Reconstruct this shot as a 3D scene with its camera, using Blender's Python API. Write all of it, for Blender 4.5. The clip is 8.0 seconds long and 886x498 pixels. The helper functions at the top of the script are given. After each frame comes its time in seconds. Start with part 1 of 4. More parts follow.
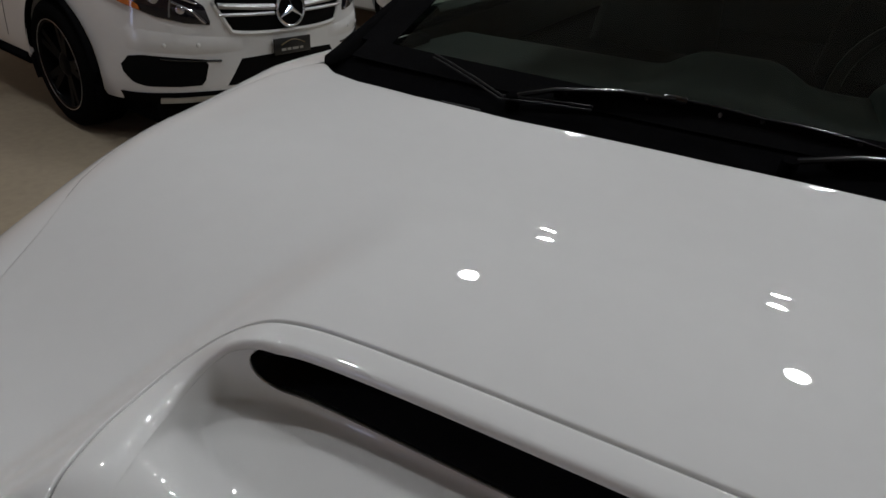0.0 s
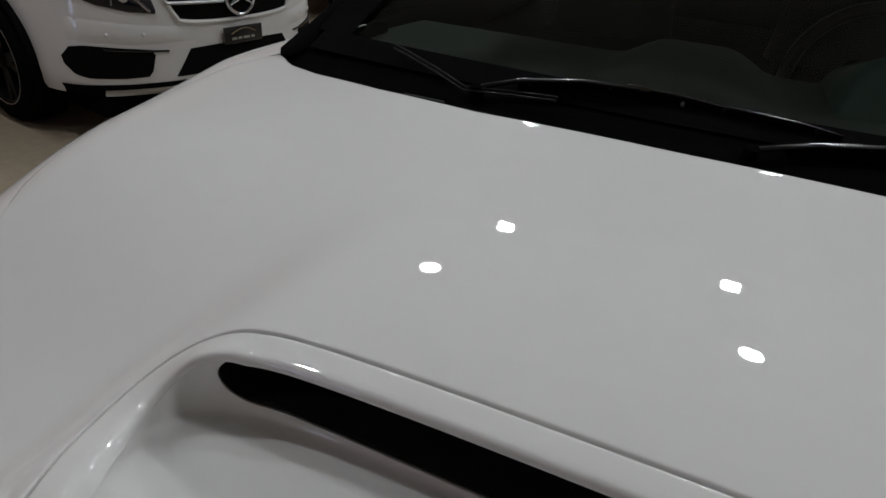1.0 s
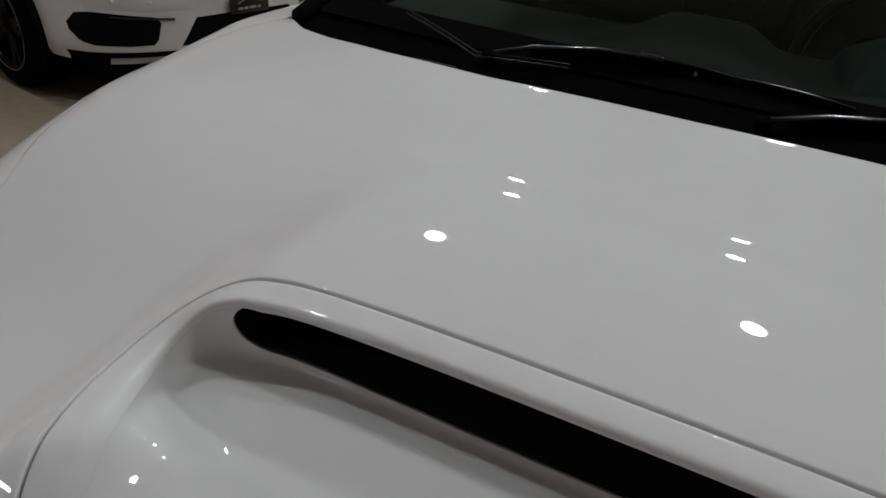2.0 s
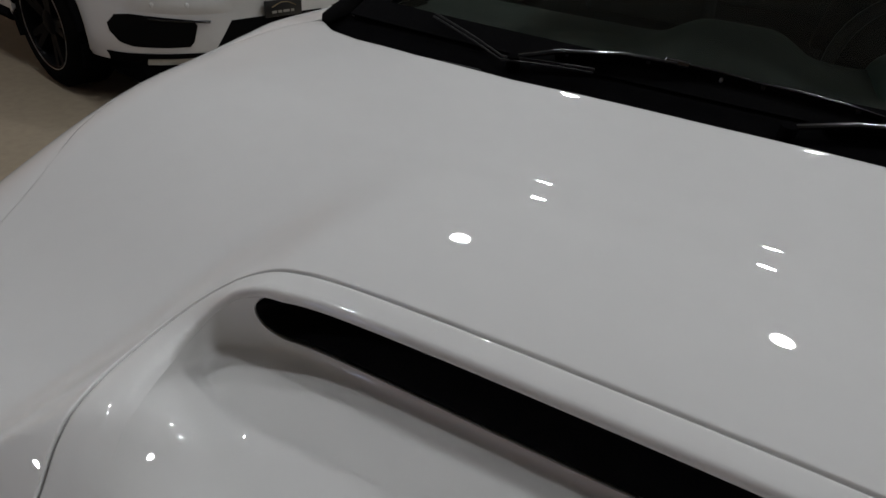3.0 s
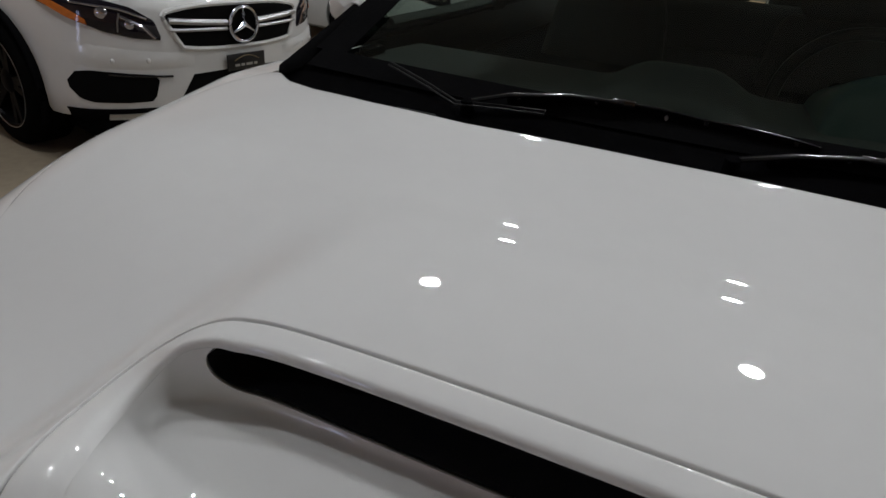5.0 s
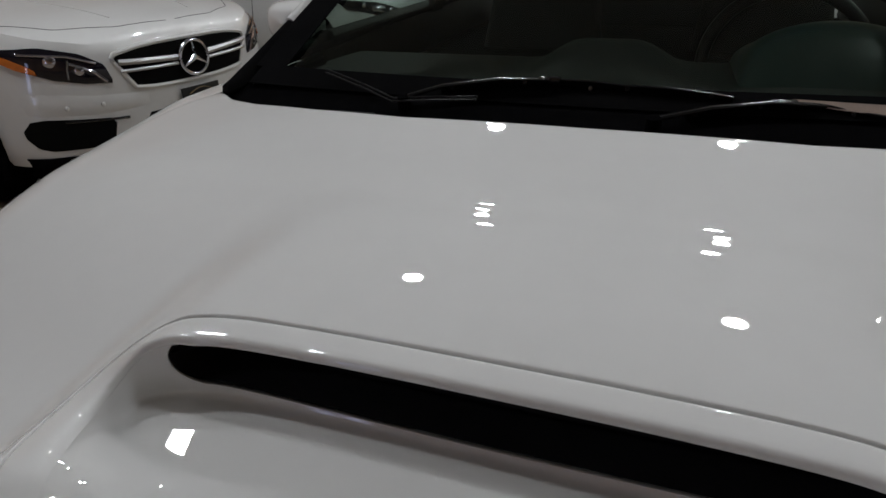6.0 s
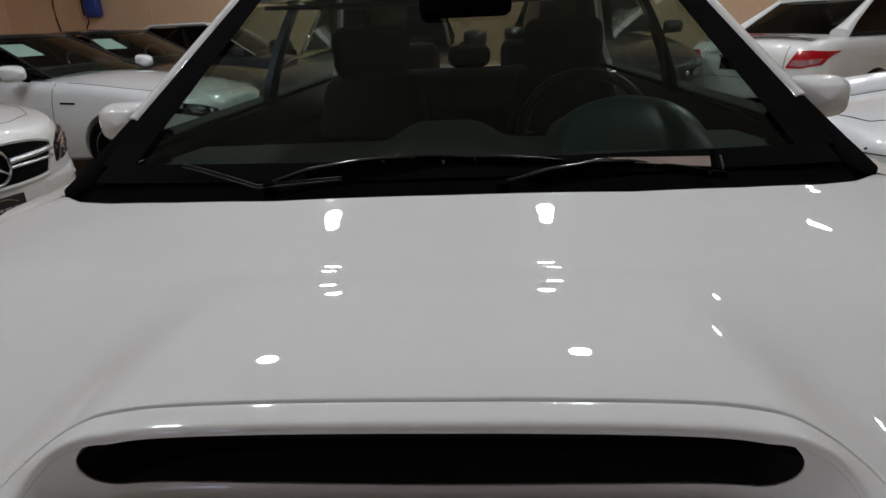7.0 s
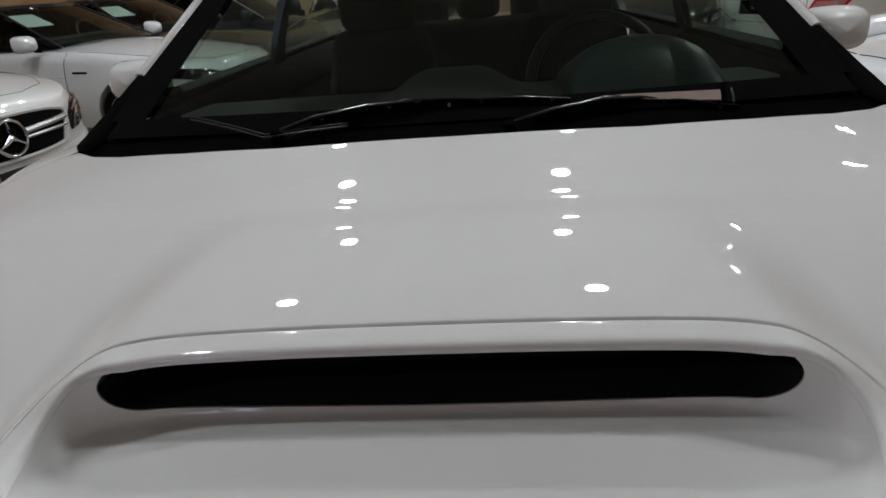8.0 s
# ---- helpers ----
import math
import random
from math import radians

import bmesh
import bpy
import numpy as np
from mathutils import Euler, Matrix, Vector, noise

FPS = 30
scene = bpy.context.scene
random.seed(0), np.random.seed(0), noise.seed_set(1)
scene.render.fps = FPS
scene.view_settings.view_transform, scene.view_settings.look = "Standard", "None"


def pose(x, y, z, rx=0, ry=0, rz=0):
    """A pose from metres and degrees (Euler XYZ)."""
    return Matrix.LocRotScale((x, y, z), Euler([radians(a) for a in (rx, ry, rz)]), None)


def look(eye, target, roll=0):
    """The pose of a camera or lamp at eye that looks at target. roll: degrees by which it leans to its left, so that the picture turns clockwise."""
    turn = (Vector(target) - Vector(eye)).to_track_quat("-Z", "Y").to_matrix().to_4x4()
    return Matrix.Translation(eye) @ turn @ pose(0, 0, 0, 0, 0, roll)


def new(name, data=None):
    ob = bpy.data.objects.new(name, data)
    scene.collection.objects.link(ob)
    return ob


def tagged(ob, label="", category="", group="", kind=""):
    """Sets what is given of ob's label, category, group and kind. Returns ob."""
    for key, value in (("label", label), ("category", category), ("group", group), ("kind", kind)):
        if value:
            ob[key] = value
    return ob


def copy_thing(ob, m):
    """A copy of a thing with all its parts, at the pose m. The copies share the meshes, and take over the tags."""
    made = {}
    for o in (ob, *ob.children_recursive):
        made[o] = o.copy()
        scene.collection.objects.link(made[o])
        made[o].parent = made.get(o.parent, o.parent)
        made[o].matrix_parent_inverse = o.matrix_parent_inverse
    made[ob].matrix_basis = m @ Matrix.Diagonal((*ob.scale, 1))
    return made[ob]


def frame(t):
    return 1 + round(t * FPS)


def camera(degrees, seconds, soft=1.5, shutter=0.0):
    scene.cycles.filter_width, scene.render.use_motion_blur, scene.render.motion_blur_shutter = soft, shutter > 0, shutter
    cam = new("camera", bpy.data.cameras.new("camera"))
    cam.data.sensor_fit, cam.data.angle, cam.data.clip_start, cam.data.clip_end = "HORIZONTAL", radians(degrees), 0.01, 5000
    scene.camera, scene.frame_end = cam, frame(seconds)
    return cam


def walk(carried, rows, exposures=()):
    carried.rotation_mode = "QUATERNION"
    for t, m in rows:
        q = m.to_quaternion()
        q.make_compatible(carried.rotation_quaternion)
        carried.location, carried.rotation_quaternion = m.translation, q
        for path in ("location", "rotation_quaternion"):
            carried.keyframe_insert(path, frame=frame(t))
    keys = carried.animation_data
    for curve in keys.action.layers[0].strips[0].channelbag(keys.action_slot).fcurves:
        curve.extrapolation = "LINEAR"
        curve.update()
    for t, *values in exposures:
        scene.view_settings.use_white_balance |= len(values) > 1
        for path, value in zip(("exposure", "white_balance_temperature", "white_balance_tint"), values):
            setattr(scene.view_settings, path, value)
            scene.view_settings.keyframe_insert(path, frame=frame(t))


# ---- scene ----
from mathutils.bvhtree import BVHTree

cam = camera(71.0, 8.0)
PATH = [
    (0, (0.027, -0.856, 1.318), (-0.735, 0.702, 0.322), 4.2),
    (0.5, (0.009, -0.843, 1.286), (-0.559, 0.741, 0.206), 6.3),
    (1, (0.008, -0.845, 1.32), (-0.628, 0.753, 0.298), 4.7),
    (1.5, (-0.002, -0.863, 1.307), (-0.596, 0.728, 0.251), 7.1),
    (2.8, (0.023, -0.867, 1.301), (-0.655, 0.678, 0.226), 4.1),
    (3, (0.019, -0.873, 1.302), (-0.681, 0.667, 0.235), 6.0),
    (3.5, (0.04, -0.865, 1.309), (-0.651, 0.717, 0.299), 4.2),
    (4, (0.04, -0.865, 1.329), (-0.631, 0.782, 0.415), 2.5),
    (4.5, (0.039, -0.871, 1.307), (-0.562, 0.799, 0.384), 4.5),
    (4.7, (0.035, -0.868, 1.305), (-0.605, 0.781, 0.372), 5.8),
    (5.9, (0.084, -0.886, 1.291), (-0.616, 0.744, 0.368), -1.1),
    (6, (0.1, -0.899, 1.295), (-0.52, 0.768, 0.379), -1.8),
    (6.5, (0.064, -0.949, 1.289), (-0.338, 0.804, 0.416), -6.1),
    (7, (0.051, -0.971, 1.292), (-0.081, 0.906, 0.613), -2.6),
    (7.5, (0.067, -0.988, 1.288), (-0.006, 0.873, 0.559), -3.2),
    (8, (0.065, -0.987, 1.263), (-0.127, 0.842, 0.475), -4.9),
]
walk(cam, [(t, look(eye, target, roll)) for t, eye, target, roll in PATH], exposures=[(0.0, 0.0), (1.5, 0.05), (3.0, 0.0), (4.0, 0.06), (4.5, 0.14), (6.0, 0.02), (6.5, 0.1), (7.0, 0.24), (7.5, 0.34), (8.0, 0.25)])

# ---- world and lamps ----
world = bpy.data.worlds.new("world")
scene.world = world
world.use_nodes = True
wbg = world.node_tree.nodes["Background"]
wbg.inputs[0].default_value = (0.5, 0.55, 0.65, 1)
wbg.inputs[1].default_value = 0.02
LAMP_POWER = 262.0
COOL_POWER = 4.0


# ---- materials ----
def material(name, color, rough=0.5, metal=0.0, coat=0.0, spec=0.5, mottle=0.06, scale=6.0, bump=0.0, bump_scale=120.0, coat_rough=0.03, speck=0.0):
    m = bpy.data.materials.new(name)
    m.use_nodes = True
    nt = m.node_tree
    b = nt.nodes["Principled BSDF"]
    b.inputs["Roughness"].default_value = rough
    b.inputs["Metallic"].default_value = metal
    b.inputs["Coat Weight"].default_value = coat
    b.inputs["Coat Roughness"].default_value = coat_rough
    b.inputs["Specular IOR Level"].default_value = spec
    tc = nt.nodes.new("ShaderNodeTexCoord")
    n1 = nt.nodes.new("ShaderNodeTexNoise")
    n1.inputs["Scale"].default_value = scale
    n1.inputs["Detail"].default_value = 6
    n2 = nt.nodes.new("ShaderNodeTexNoise")
    n2.inputs["Scale"].default_value = scale * 14
    n2.inputs["Detail"].default_value = 3
    nt.links.new(tc.outputs["Object"], n1.inputs["Vector"])
    nt.links.new(tc.outputs["Object"], n2.inputs["Vector"])
    add = nt.nodes.new("ShaderNodeMath")
    add.operation = "ADD"
    nt.links.new(n1.outputs["Fac"], add.inputs[0])
    nt.links.new(n2.outputs["Fac"], add.inputs[1])
    rng = nt.nodes.new("ShaderNodeMapRange")
    rng.inputs["From Min"].default_value = 0.7
    rng.inputs["From Max"].default_value = 1.3
    rng.inputs["To Min"].default_value = 1 - mottle
    rng.inputs["To Max"].default_value = 1 + mottle
    nt.links.new(add.outputs[0], rng.inputs["Value"])
    mul = nt.nodes.new("ShaderNodeVectorMath")
    mul.operation = "SCALE"
    mul.inputs[0].default_value = color[:3]
    nt.links.new(rng.outputs[0], mul.inputs["Scale"])
    nt.links.new(mul.outputs[0], b.inputs["Base Color"])
    if bump > 0:
        n3 = nt.nodes.new("ShaderNodeTexNoise")
        n3.inputs["Scale"].default_value = bump_scale
        n3.inputs["Detail"].default_value = 4
        nt.links.new(tc.outputs["Object"], n3.inputs["Vector"])
        bp = nt.nodes.new("ShaderNodeBump")
        bp.inputs["Strength"].default_value = bump
        bp.inputs["Distance"].default_value = 0.01
        nt.links.new(n3.outputs["Fac"], bp.inputs["Height"])
        nt.links.new(bp.outputs[0], b.inputs["Normal"])
        if coat > 0:
            nt.links.new(bp.outputs[0], b.inputs["Coat Normal"])
    return m


def glass_material(name, tint, gloss=1.45, rough=0.0):
    """A thin pane: what is behind it, tinted, under a mirror-like gloss that grows towards grazing."""
    m = bpy.data.materials.new(name)
    m.use_nodes = True
    nt = m.node_tree
    nt.nodes.remove(nt.nodes["Principled BSDF"])
    out = nt.nodes["Material Output"]
    tr = nt.nodes.new("ShaderNodeBsdfTransparent")
    tr.inputs[0].default_value = (*tint, 1)
    gl = nt.nodes.new("ShaderNodeBsdfGlossy")
    gl.inputs["Roughness"].default_value = rough
    gl.inputs["Color"].default_value = (0.9, 0.95, 0.92, 1)
    lw = nt.nodes.new("ShaderNodeLayerWeight")
    lw.inputs["Blend"].default_value = 0.5
    pw = nt.nodes.new("ShaderNodeMath")
    pw.operation = "POWER"
    pw.inputs[1].default_value = 5.0
    nt.links.new(lw.outputs["Facing"], pw.inputs[0])
    fr = nt.nodes.new("ShaderNodeMath")
    fr.operation = "MULTIPLY_ADD"
    fr.inputs[1].default_value = 0.8
    fr.inputs[2].default_value = ((gloss - 1) / (gloss + 1)) ** 2
    nt.links.new(pw.outputs[0], fr.inputs[0])
    mix = nt.nodes.new("ShaderNodeMixShader")
    nt.links.new(fr.outputs[0], mix.inputs[0])
    nt.links.new(tr.outputs[0], mix.inputs[1])
    nt.links.new(gl.outputs[0], mix.inputs[2])
    nt.links.new(mix.outputs[0], out.inputs[0])
    return m


def glow_material(name, color, power):
    m = bpy.data.materials.new(name)
    m.use_nodes = True
    nt = m.node_tree
    b = nt.nodes["Principled BSDF"]
    b.inputs["Base Color"].default_value = (0.8, 0.8, 0.8, 1)
    b.inputs["Emission Color"].default_value = (*color, 1)
    b.inputs["Emission Strength"].default_value = power
    return m


PEARL = material("pearl_white_paint", (0.785, 0.785, 0.775), rough=0.58, spec=0.26, coat=1.0, coat_rough=0.012, mottle=0.012, scale=2.0, bump=0.0)
WHITE = material("white_car_paint", (0.68, 0.68, 0.67), rough=0.4, coat=1.0, coat_rough=0.02, mottle=0.015, scale=2.0)
SILVER = material("pale_silver_paint", (0.64, 0.655, 0.67), rough=0.4, metal=0.0, coat=1.0, coat_rough=0.02, mottle=0.03, scale=3.0)
BLACKPAINT = material("black_car_paint", (0.012, 0.012, 0.014), rough=0.35, coat=1.0, coat_rough=0.02, mottle=0.1, scale=3.0)
NAVY = material("dark_blue_paint", (0.012, 0.016, 0.04), rough=0.35, coat=1.0, coat_rough=0.02, mottle=0.1, scale=3.0)
TRIM = material("black_plastic_trim", (0.005, 0.005, 0.0055), rough=0.65, spec=0.0, mottle=0.25, scale=30, bump=0.12, bump_scale=700)
BORDER = material("black_printed_border", (0.0075, 0.0075, 0.008), rough=0.5, spec=0.0, mottle=0.15, scale=12)
GLOSSTRIM = material("gloss_black_trim", (0.008, 0.008, 0.009), rough=0.17, mottle=0.15, scale=12)
RIBGREY = material("worn_grey_black_rib", (0.014, 0.014, 0.015), rough=0.3, spec=0.25, mottle=0.2, scale=30)
RUBBER = material("rubber", (0.005, 0.005, 0.005), rough=0.8, spec=0.0, mottle=0.2, scale=40, bump=0.1, bump_scale=500)
GAP = material("shadow_gap_seal", (0.02, 0.02, 0.022), rough=0.8, mottle=0.1)
DUCT = material("black_duct_plastic", (0.03, 0.03, 0.036), rough=0.7, spec=0.1, mottle=0.2, scale=30)
MESHBLACK = material("black_mesh", (0.003, 0.003, 0.003), rough=0.9, spec=0.1, mottle=0.2, scale=80)
CHROME = material("chrome", (0.72, 0.76, 0.84), rough=0.16, metal=1.0, mottle=0.04, scale=10)
BARGREY = material("grey_satin_bar", (0.36, 0.36, 0.37), rough=0.32, metal=1.0, mottle=0.05, scale=30)
SATIN = material("satin_silver", (0.45, 0.46, 0.47), rough=0.3, metal=1.0, mottle=0.06, scale=20)
DARKRIM = material("dark_alloy", (0.004, 0.004, 0.0045), rough=0.3, metal=0.0, spec=0.02, mottle=0.1, scale=20)
RED = material("red_caliper_paint", (0.35, 0.012, 0.012), rough=0.35, coat=0.5, mottle=0.08, scale=20)
STEEL = material("brake_disc_steel", (0.25, 0.25, 0.26), rough=0.4, metal=1.0, mottle=0.12, scale=30)
DASH = material("dark_dash_vinyl", (0.017, 0.02, 0.0185), rough=0.65, spec=0.12, mottle=0.15, scale=20, bump=0.1, bump_scale=300)
CLOTH = material("charcoal_seat_cloth", (0.015, 0.0165, 0.016), rough=0.9, spec=0.1, mottle=0.12, scale=25, bump=0.06, bump_scale=300)
LINER = material("grey_cabin_lining", (0.035, 0.036, 0.034), rough=0.85, mottle=0.1, scale=30)
# teal is the greenish reflection on the instrument hood, put into its base colour
TEAL = material("teal_reflection_hood", (0.012, 0.03, 0.028), rough=0.3, mottle=0.1, scale=12)
PAPER = material("window_sticker_paper", (0.62, 0.75, 0.72), rough=0.7, mottle=0.05, scale=20)
CARD = material("buff_card", (0.3, 0.225, 0.185), rough=0.7, mottle=0.08, scale=15)
AMBER = material("amber_lens", (0.5, 0.13, 0.018), rough=0.12, coat=1.0, mottle=0.15, scale=40)
REDLENS = material("red_lens", (0.42, 0.008, 0.015), rough=0.1, coat=1.0, mottle=0.2, scale=30)
CLEARLENS = material("pale_lens", (0.3, 0.14, 0.14), rough=0.1, coat=1.0, mottle=0.2, scale=40)
LAMPDARK = material("smoked_lamp_housing", (0.008, 0.007, 0.012), rough=0.1, coat=1.0, spec=0.1, mottle=0.3, scale=20)
REFLECTOR = material("lamp_reflector", (0.55, 0.55, 0.62), rough=0.12, metal=1.0, mottle=0.2, scale=25)
FLOOR = material("polished_floor", (0.27, 0.225, 0.165), rough=0.3, mottle=0.14, scale=1.6, bump=0.04, bump_scale=30)
WALLPAINT = material("peach_wall_paint", (0.8, 0.555, 0.365), rough=0.75, mottle=0.05, scale=0.9, bump=0.06, bump_scale=60)
CEIL = material("dull_ceiling_sheet", (0.36, 0.365, 0.355), rough=0.75, mottle=0.06, scale=1.2)
BLUE = material("blue_plastic", (0.02, 0.05, 0.3), rough=0.35, mottle=0.08, scale=20)
PLATEBLACK = material("black_plate", (0.012, 0.012, 0.012), rough=0.3, mottle=0.2, scale=30)
GOLD = material("gold_print", (0.2, 0.14, 0.06), rough=0.5, mottle=0.1)
PALEPRINT = material("pale_print", (0.3, 0.29, 0.26), rough=0.5, mottle=0.1)
WINDSHIELD = glass_material("windshield_glass", (0.66, 0.73, 0.68), 1.66)
TINT = glass_material("tinted_glass", (0.075, 0.085, 0.08), 1.38)
REARGLASS = glass_material("rear_glass", (0.3, 0.32, 0.29), 1.45)
SIDEGLASS = glass_material("side_glass", (0.5, 0.58, 0.53), 1.45)
LAMPGLOW = glow_material("lamp_diffuser", (0.93, 0.955, 0.985), LAMP_POWER)
COOLGLOW = glow_material("cool_window_glow", (0.55, 0.62, 1.0), COOL_POWER)


# ---- mesh tools ----
def part(name, bm, mat, parent=None, label="", sharp=40):
    me = bpy.data.meshes.new(name)
    bmesh.ops.recalc_face_normals(bm, faces=bm.faces)
    bm.to_mesh(me)
    bm.free()
    for p in me.polygons:
        p.use_smooth = True
    me.set_sharp_from_angle(angle=radians(sharp))
    me.materials.append(mat)
    ob = new(name, me)
    ob.parent = parent
    if label:
        ob["label"] = label
    return ob


def thing(name, label, category, group="", kind="", m=None):
    ob = new(name)
    ob.empty_display_size = 0.1
    if m is not None:
        ob.matrix_basis = m
    return tagged(ob, label, category, group, kind)


def sheet(fn, nu, nv, close_u=False, bm=None):
    """Quads over fn(i, j), i in 0..nu, j in 0..nv."""
    bm = bm or bmesh.new()
    rows = [[bm.verts.new(fn(i, j)) for j in range(nv + 1)] for i in range(nu if close_u else nu + 1)]
    for i in range(nu):
        a, b = rows[i], rows[(i + 1) % len(rows)]
        for j in range(nv):
            bm.faces.new((a[j], a[j + 1], b[j + 1], b[j]))
    return bm


def solid(bm, t):
    """Gives a sheet the thickness t, against its normals."""
    bmesh.ops.recalc_face_normals(bm, faces=bm.faces)
    bm.normal_update()
    bmesh.ops.solidify(bm, geom=bm.faces[:], thickness=t)
    return bm


def block(x0, x1, y0, y1, z0, z1, bevel=0.0, seg=2, bm=None):
    own = bm or bmesh.new()
    r = bmesh.ops.create_cube(own, size=1.0)
    for v in r["verts"]:
        v.co = Vector((x0 + (v.co.x + 0.5) * (x1 - x0), y0 + (v.co.y + 0.5) * (y1 - y0), z0 + (v.co.z + 0.5) * (z1 - z0)))
    if bevel > 0:
        es = list({e for v in r["verts"] for e in v.link_edges})
        bmesh.ops.bevel(own, geom=es, offset=bevel, segments=seg, affect="EDGES", profile=0.5)
    return own


def tube(points, radius, n=8, bm=None, flat=1.0, closed=False):
    """A round bar along points; radius a number or one for each point."""
    bm = bm or bmesh.new()
    pts = [Vector(p) for p in points]
    k = len(pts)
    rings = []
    for i, p in enumerate(pts):
        if closed:
            d = pts[(i + 1) % k] - pts[i - 1]
        else:
            d = pts[min(i + 1, k - 1)] - pts[max(i - 1, 0)]
        d.normalize()
        a = d.cross(Vector((0, 0, 1)))
        if a.length < 1e-3:
            a = d.cross(Vector((0, 1, 0)))
        a.normalize()
        b = a.cross(d)
        r = radius[i] if isinstance(radius, (list, tuple)) else radius
        rings.append([bm.verts.new(p + a * (r * math.cos(2 * math.pi * q / n)) + b * (r * flat * math.sin(2 * math.pi * q / n))) for q in range(n)])
    for i in range(k if closed else k - 1):
        r0, r1 = rings[i], rings[(i + 1) % k]
        for q in range(n):
            bm.faces.new((r0[q], r0[(q + 1) % n], r1[(q + 1) % n], r1[q]))
    if not closed:
        bm.faces.new(rings[0])
        bm.faces.new(rings[-1])
    return bm


def lathe(profile, n=40, bm=None):
    """Turns (x, r) pairs round the x axis."""
    bm = bm or bmesh.new()
    rows = []
    for i in range(n):
        a = 2 * math.pi * i / n
        rows.append([bm.verts.new((x, r * math.cos(a), r * math.sin(a))) for x, r in profile])
    for i in range(n):
        a, b = rows[i], rows[(i + 1) % n]
        for j in range(len(profile) - 1):
            bm.faces.new((a[j], a[j + 1], b[j + 1], b[j]))
    return bm


def smooth(a, b, v):
    t = min(1.0, max(0.0, (v - a) / (b - a)))
    return t * t * (3 - 2 * t)


def curve_at(table, y):
    """Smooth value of a table of (y, v, v, ...) rows at y."""
    if y <= table[0][0]:
        return table[0][1:]
    if y >= table[-1][0]:
        return table[-1][1:]
    k = max(i for i in range(len(table) - 1) if table[i][0] <= y)
    p1, p2 = table[k], table[k + 1]
    p0, p3 = table[max(k - 1, 0)], table[min(k + 2, len(table) - 1)]
    h = p2[0] - p1[0]
    t = (y - p1[0]) / h
    out = []
    for c in range(1, len(p1)):
        s = (p2[c] - p1[c]) / h
        s0 = (p1[c] - p0[c]) / (p1[0] - p0[0]) if k > 0 else s
        s1 = (p3[c] - p2[c]) / (p3[0] - p2[0]) if k + 2 < len(table) else s
        m1 = 0 if s0 * s <= 0 else 2 * s0 * s / (s0 + s)
        m2 = 0 if s1 * s <= 0 else 2 * s1 * s / (s1 + s)
        out.append((2 * t**3 - 3 * t**2 + 1) * p1[c] + (t**3 - 2 * t**2 + t) * h * m1 + (-2 * t**3 + 3 * t**2) * p2[c] + (t**3 - t**2) * h * m2)
    return tuple(out)


def spread(points, n):
    """n + 1 points evenly along a polyline of tuples."""
    pts = [Vector(p) for p in points]
    d = [0.0]
    for a, b in zip(pts, pts[1:]):
        d.append(d[-1] + (b - a).length)
    out = []
    for i in range(n + 1):
        s = d[-1] * i / n
        k = min(len(pts) - 2, max(j for j in range(len(pts)) if d[j] <= s + 1e-9))
        f = (s - d[k]) / max(1e-9, d[k + 1] - d[k])
        out.append(pts[k].lerp(pts[k + 1], f))
    return out


# ---- cars: shared builders ----
def body_section(w, zb, zt, crown, lean=False):
    h = zt - zb
    if lean:
        return [(0.0, zb), (0.6 * w, zb), (0.88 * w, zb + 0.008), (0.975 * w, zb + 0.03), (0.995 * w, zb + 0.09 * h), (w, zb + 0.2 * h), (0.996 * w, zb + 0.34 * h),
                (0.988 * w, zb + 0.5 * h), (0.974 * w, zb + 0.66 * h), (0.955 * w, zb + 0.8 * h), (0.925 * w, zb + 0.91 * h), (0.87 * w, zb + 0.98 * h), (0.78 * w, zt),
                (0.6 * w, zt + crown * 0.45), (0.4 * w, zt + crown * 0.75), (0.2 * w, zt + crown * 0.94), (0.0, zt + crown)]
    half = [(0.0, zb), (0.55 * w, zb), (0.84 * w, zb + 0.01), (0.93 * w, zb + 0.05), (0.965 * w, zb + 0.16 * h), (0.99 * w, zb + 0.32 * h), (w, zb + 0.5 * h),
            (0.995 * w, zb + 0.66 * h), (0.985 * w, zb + 0.76 * h), (0.968 * w, zb + 0.86 * h), (0.94 * w, zb + 0.935 * h), (0.88 * w, zb + 0.985 * h), (0.78 * w, zt),
            (0.6 * w, zt + crown * 0.45), (0.4 * w, zt + crown * 0.75), (0.2 * w, zt + crown * 0.94), (0.0, zt + crown)]
    return half


